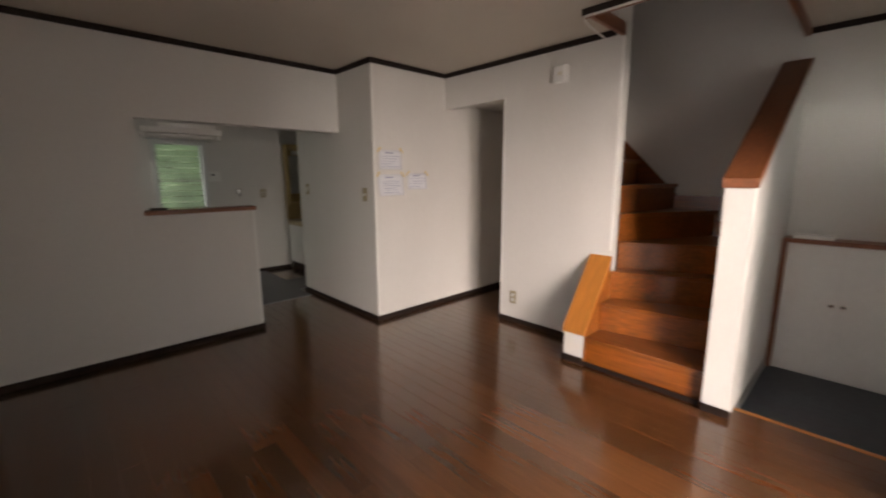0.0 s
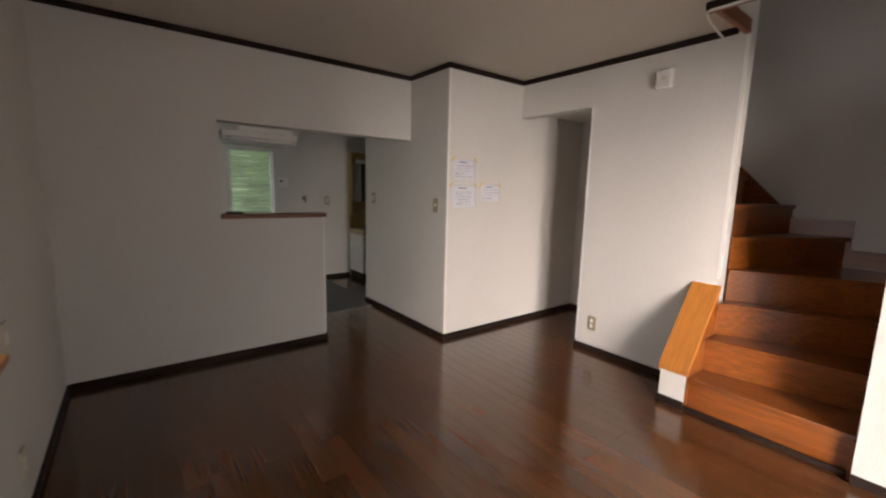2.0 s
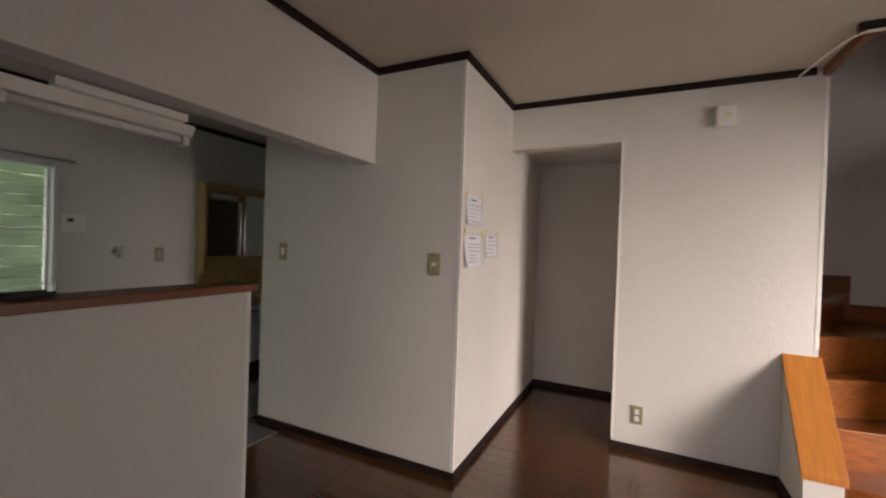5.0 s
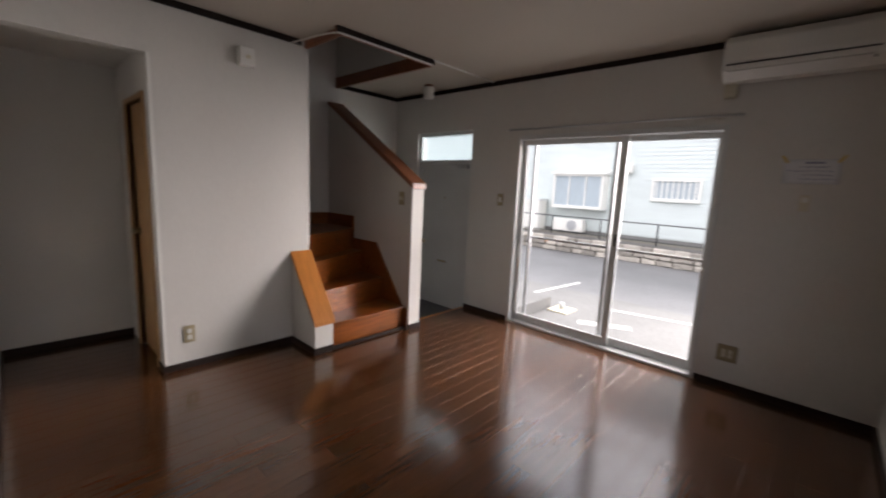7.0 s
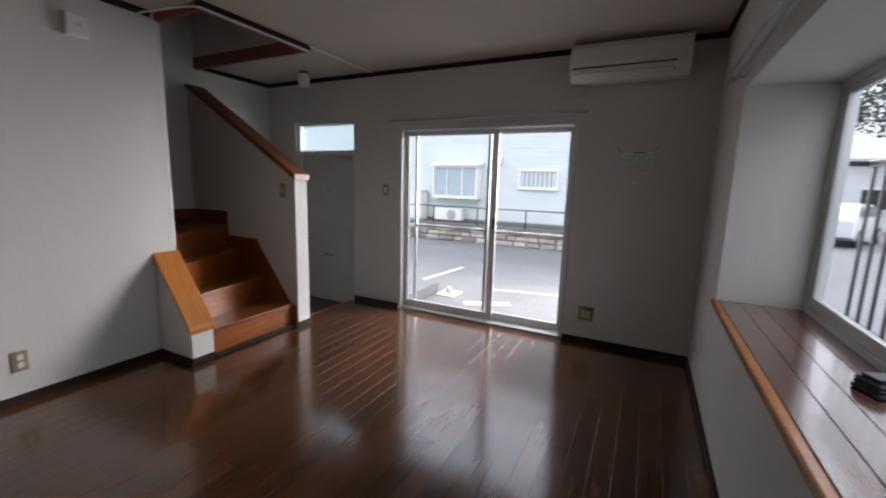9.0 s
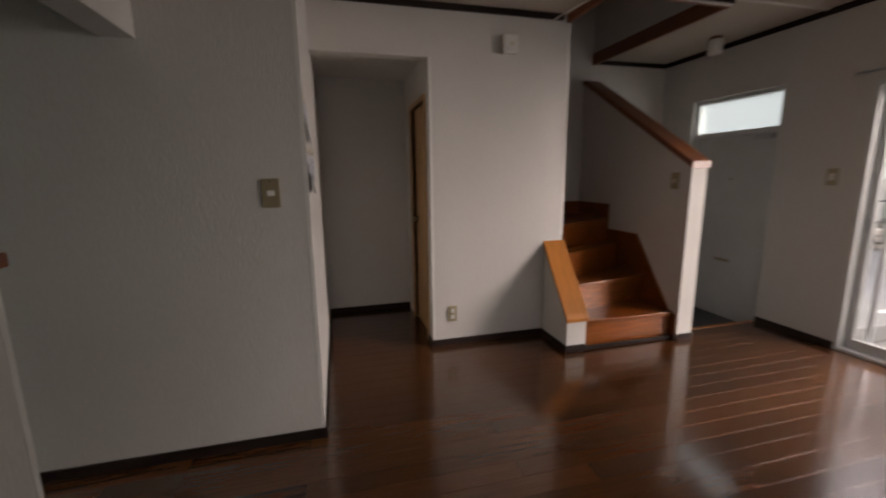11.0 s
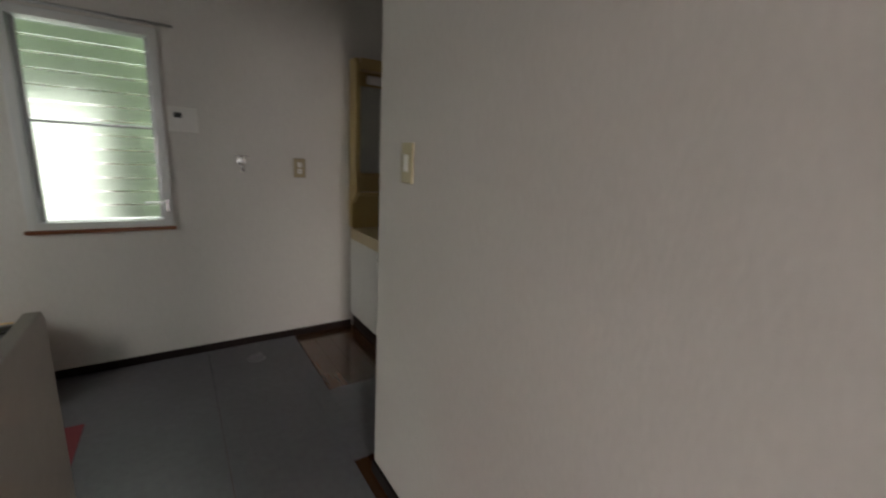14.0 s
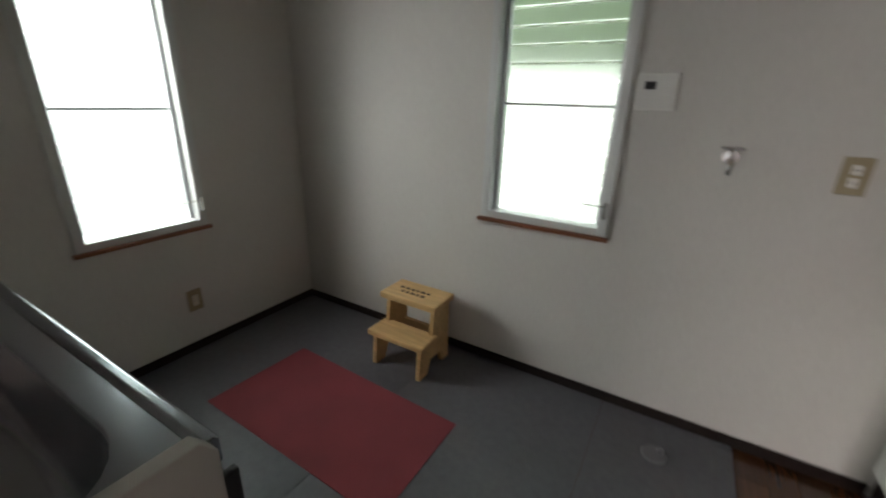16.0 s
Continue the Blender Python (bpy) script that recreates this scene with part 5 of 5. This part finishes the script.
leaf_mass("hedge", "dense green hedge behind the kitchen windows", 1.85, 6.0, 8.3, 9.2, GZ, 3.4, 16000)
leaf_mass("shrubs", "tall green shrubs beyond the added pale wall", -3.5, 2.6, 11.4, 12.6, GZ, 3.9, 20000)

# pale rendered wall added to the north-west, open to the sun, to whiten the frosted panes
tagged(box("added_bright_wall", -9.0, 1.2, 11.0, 11.15, GZ - 0.05, 1.75, material("pale_render", (0.62, 0.62, 0.6), 0.85, scale=1.5, vary=0.08, bump=0.2), bevel=0.01), "pale rendered wall added behind the kitchen as a bright backdrop", "wall", "", "structure")

# ---- floor planks, each a piece ----
floor_top = thing("floor", "glossy dark brown wooden plank floor", "floor", "", "structure")
PW = 0.1008
plank_meshes = {}


def plank(x0, x1, y0, y1):
    key = (round(x1 - x0, 3), round(y1 - y0, 3))
    if key not in plank_meshes:
        bm = bmesh.new()
        w, l = (key[0] - 0.0003) / 2, (key[1] - 0.0003) / 2
        c = 0.0012
        rim = [(-w, -l), (w, -l), (w, l), (-w, l)]
        inner = [(-w + c, -l + c), (w - c, -l + c), (w - c, l - c), (-w + c, l - c)]
        base = [bm.verts.new((x, y, -0.0079)) for x, y in rim]
        mid = [bm.verts.new((x, y, -0.0008)) for x, y in rim]
        top = [bm.verts.new((x, y, 0.0)) for x, y in inner]
        for i in range(4):
            j = (i + 1) % 4
            bm.faces.new((base[i], base[j], mid[j], mid[i]))
            bm.faces.new((mid[i], mid[j], top[j], top[i]))
        bm.faces.new(top)
        me = bpy.data.meshes.new("plank")
        bmesh.ops.recalc_face_normals(bm, faces=bm.faces)
        bm.to_mesh(me)
        bm.free()
        me.materials.append(FLOOR)
        plank_meshes[key] = me
    ob = new("plank", plank_meshes[key])
    ob.parent = floor_top
    ob.location = ((x0 + x1) / 2, (y0 + y1) / 2, 0)


def lay(x0, x1, y0, y1, shift=0):
    n = max(1, round((x1 - x0) / PW))
    w = (x1 - x0) / n
    for i in range(n):
        y = y0 - [0.0, 0.6, 1.2, 0.3, 0.9, 1.5][(i * 2 + shift) % 6]
        while y < y1 - 1e-6:
            a, b = max(y, y0), min(y + 1.8, y1)
            if b - a > 0.01:
                plank(x0 + i * w, x0 + (i + 1) * w, a, b)
            y += 1.8


lay(0.0, 2.57, SOUTH, 3.95)
lay(2.57, 3.06, SOUTH, BLOCK_Y, 3)
lay(3.06, 3.2, SOUTH, HIGH_S, 1)
lay(3.06, INT_X, 1.715, BLOCK_Y, 2)
lay(INT_X, EAST, REC_Y, BLOCK_Y, 4)
lay(1.0, BLOCK_X, 3.95, 4.64, 1)
lay(2.60, 3.10, 5.55, KITCHEN_N, 2)
lay(2.50, 2.57, 4.64, 5.0, 0)
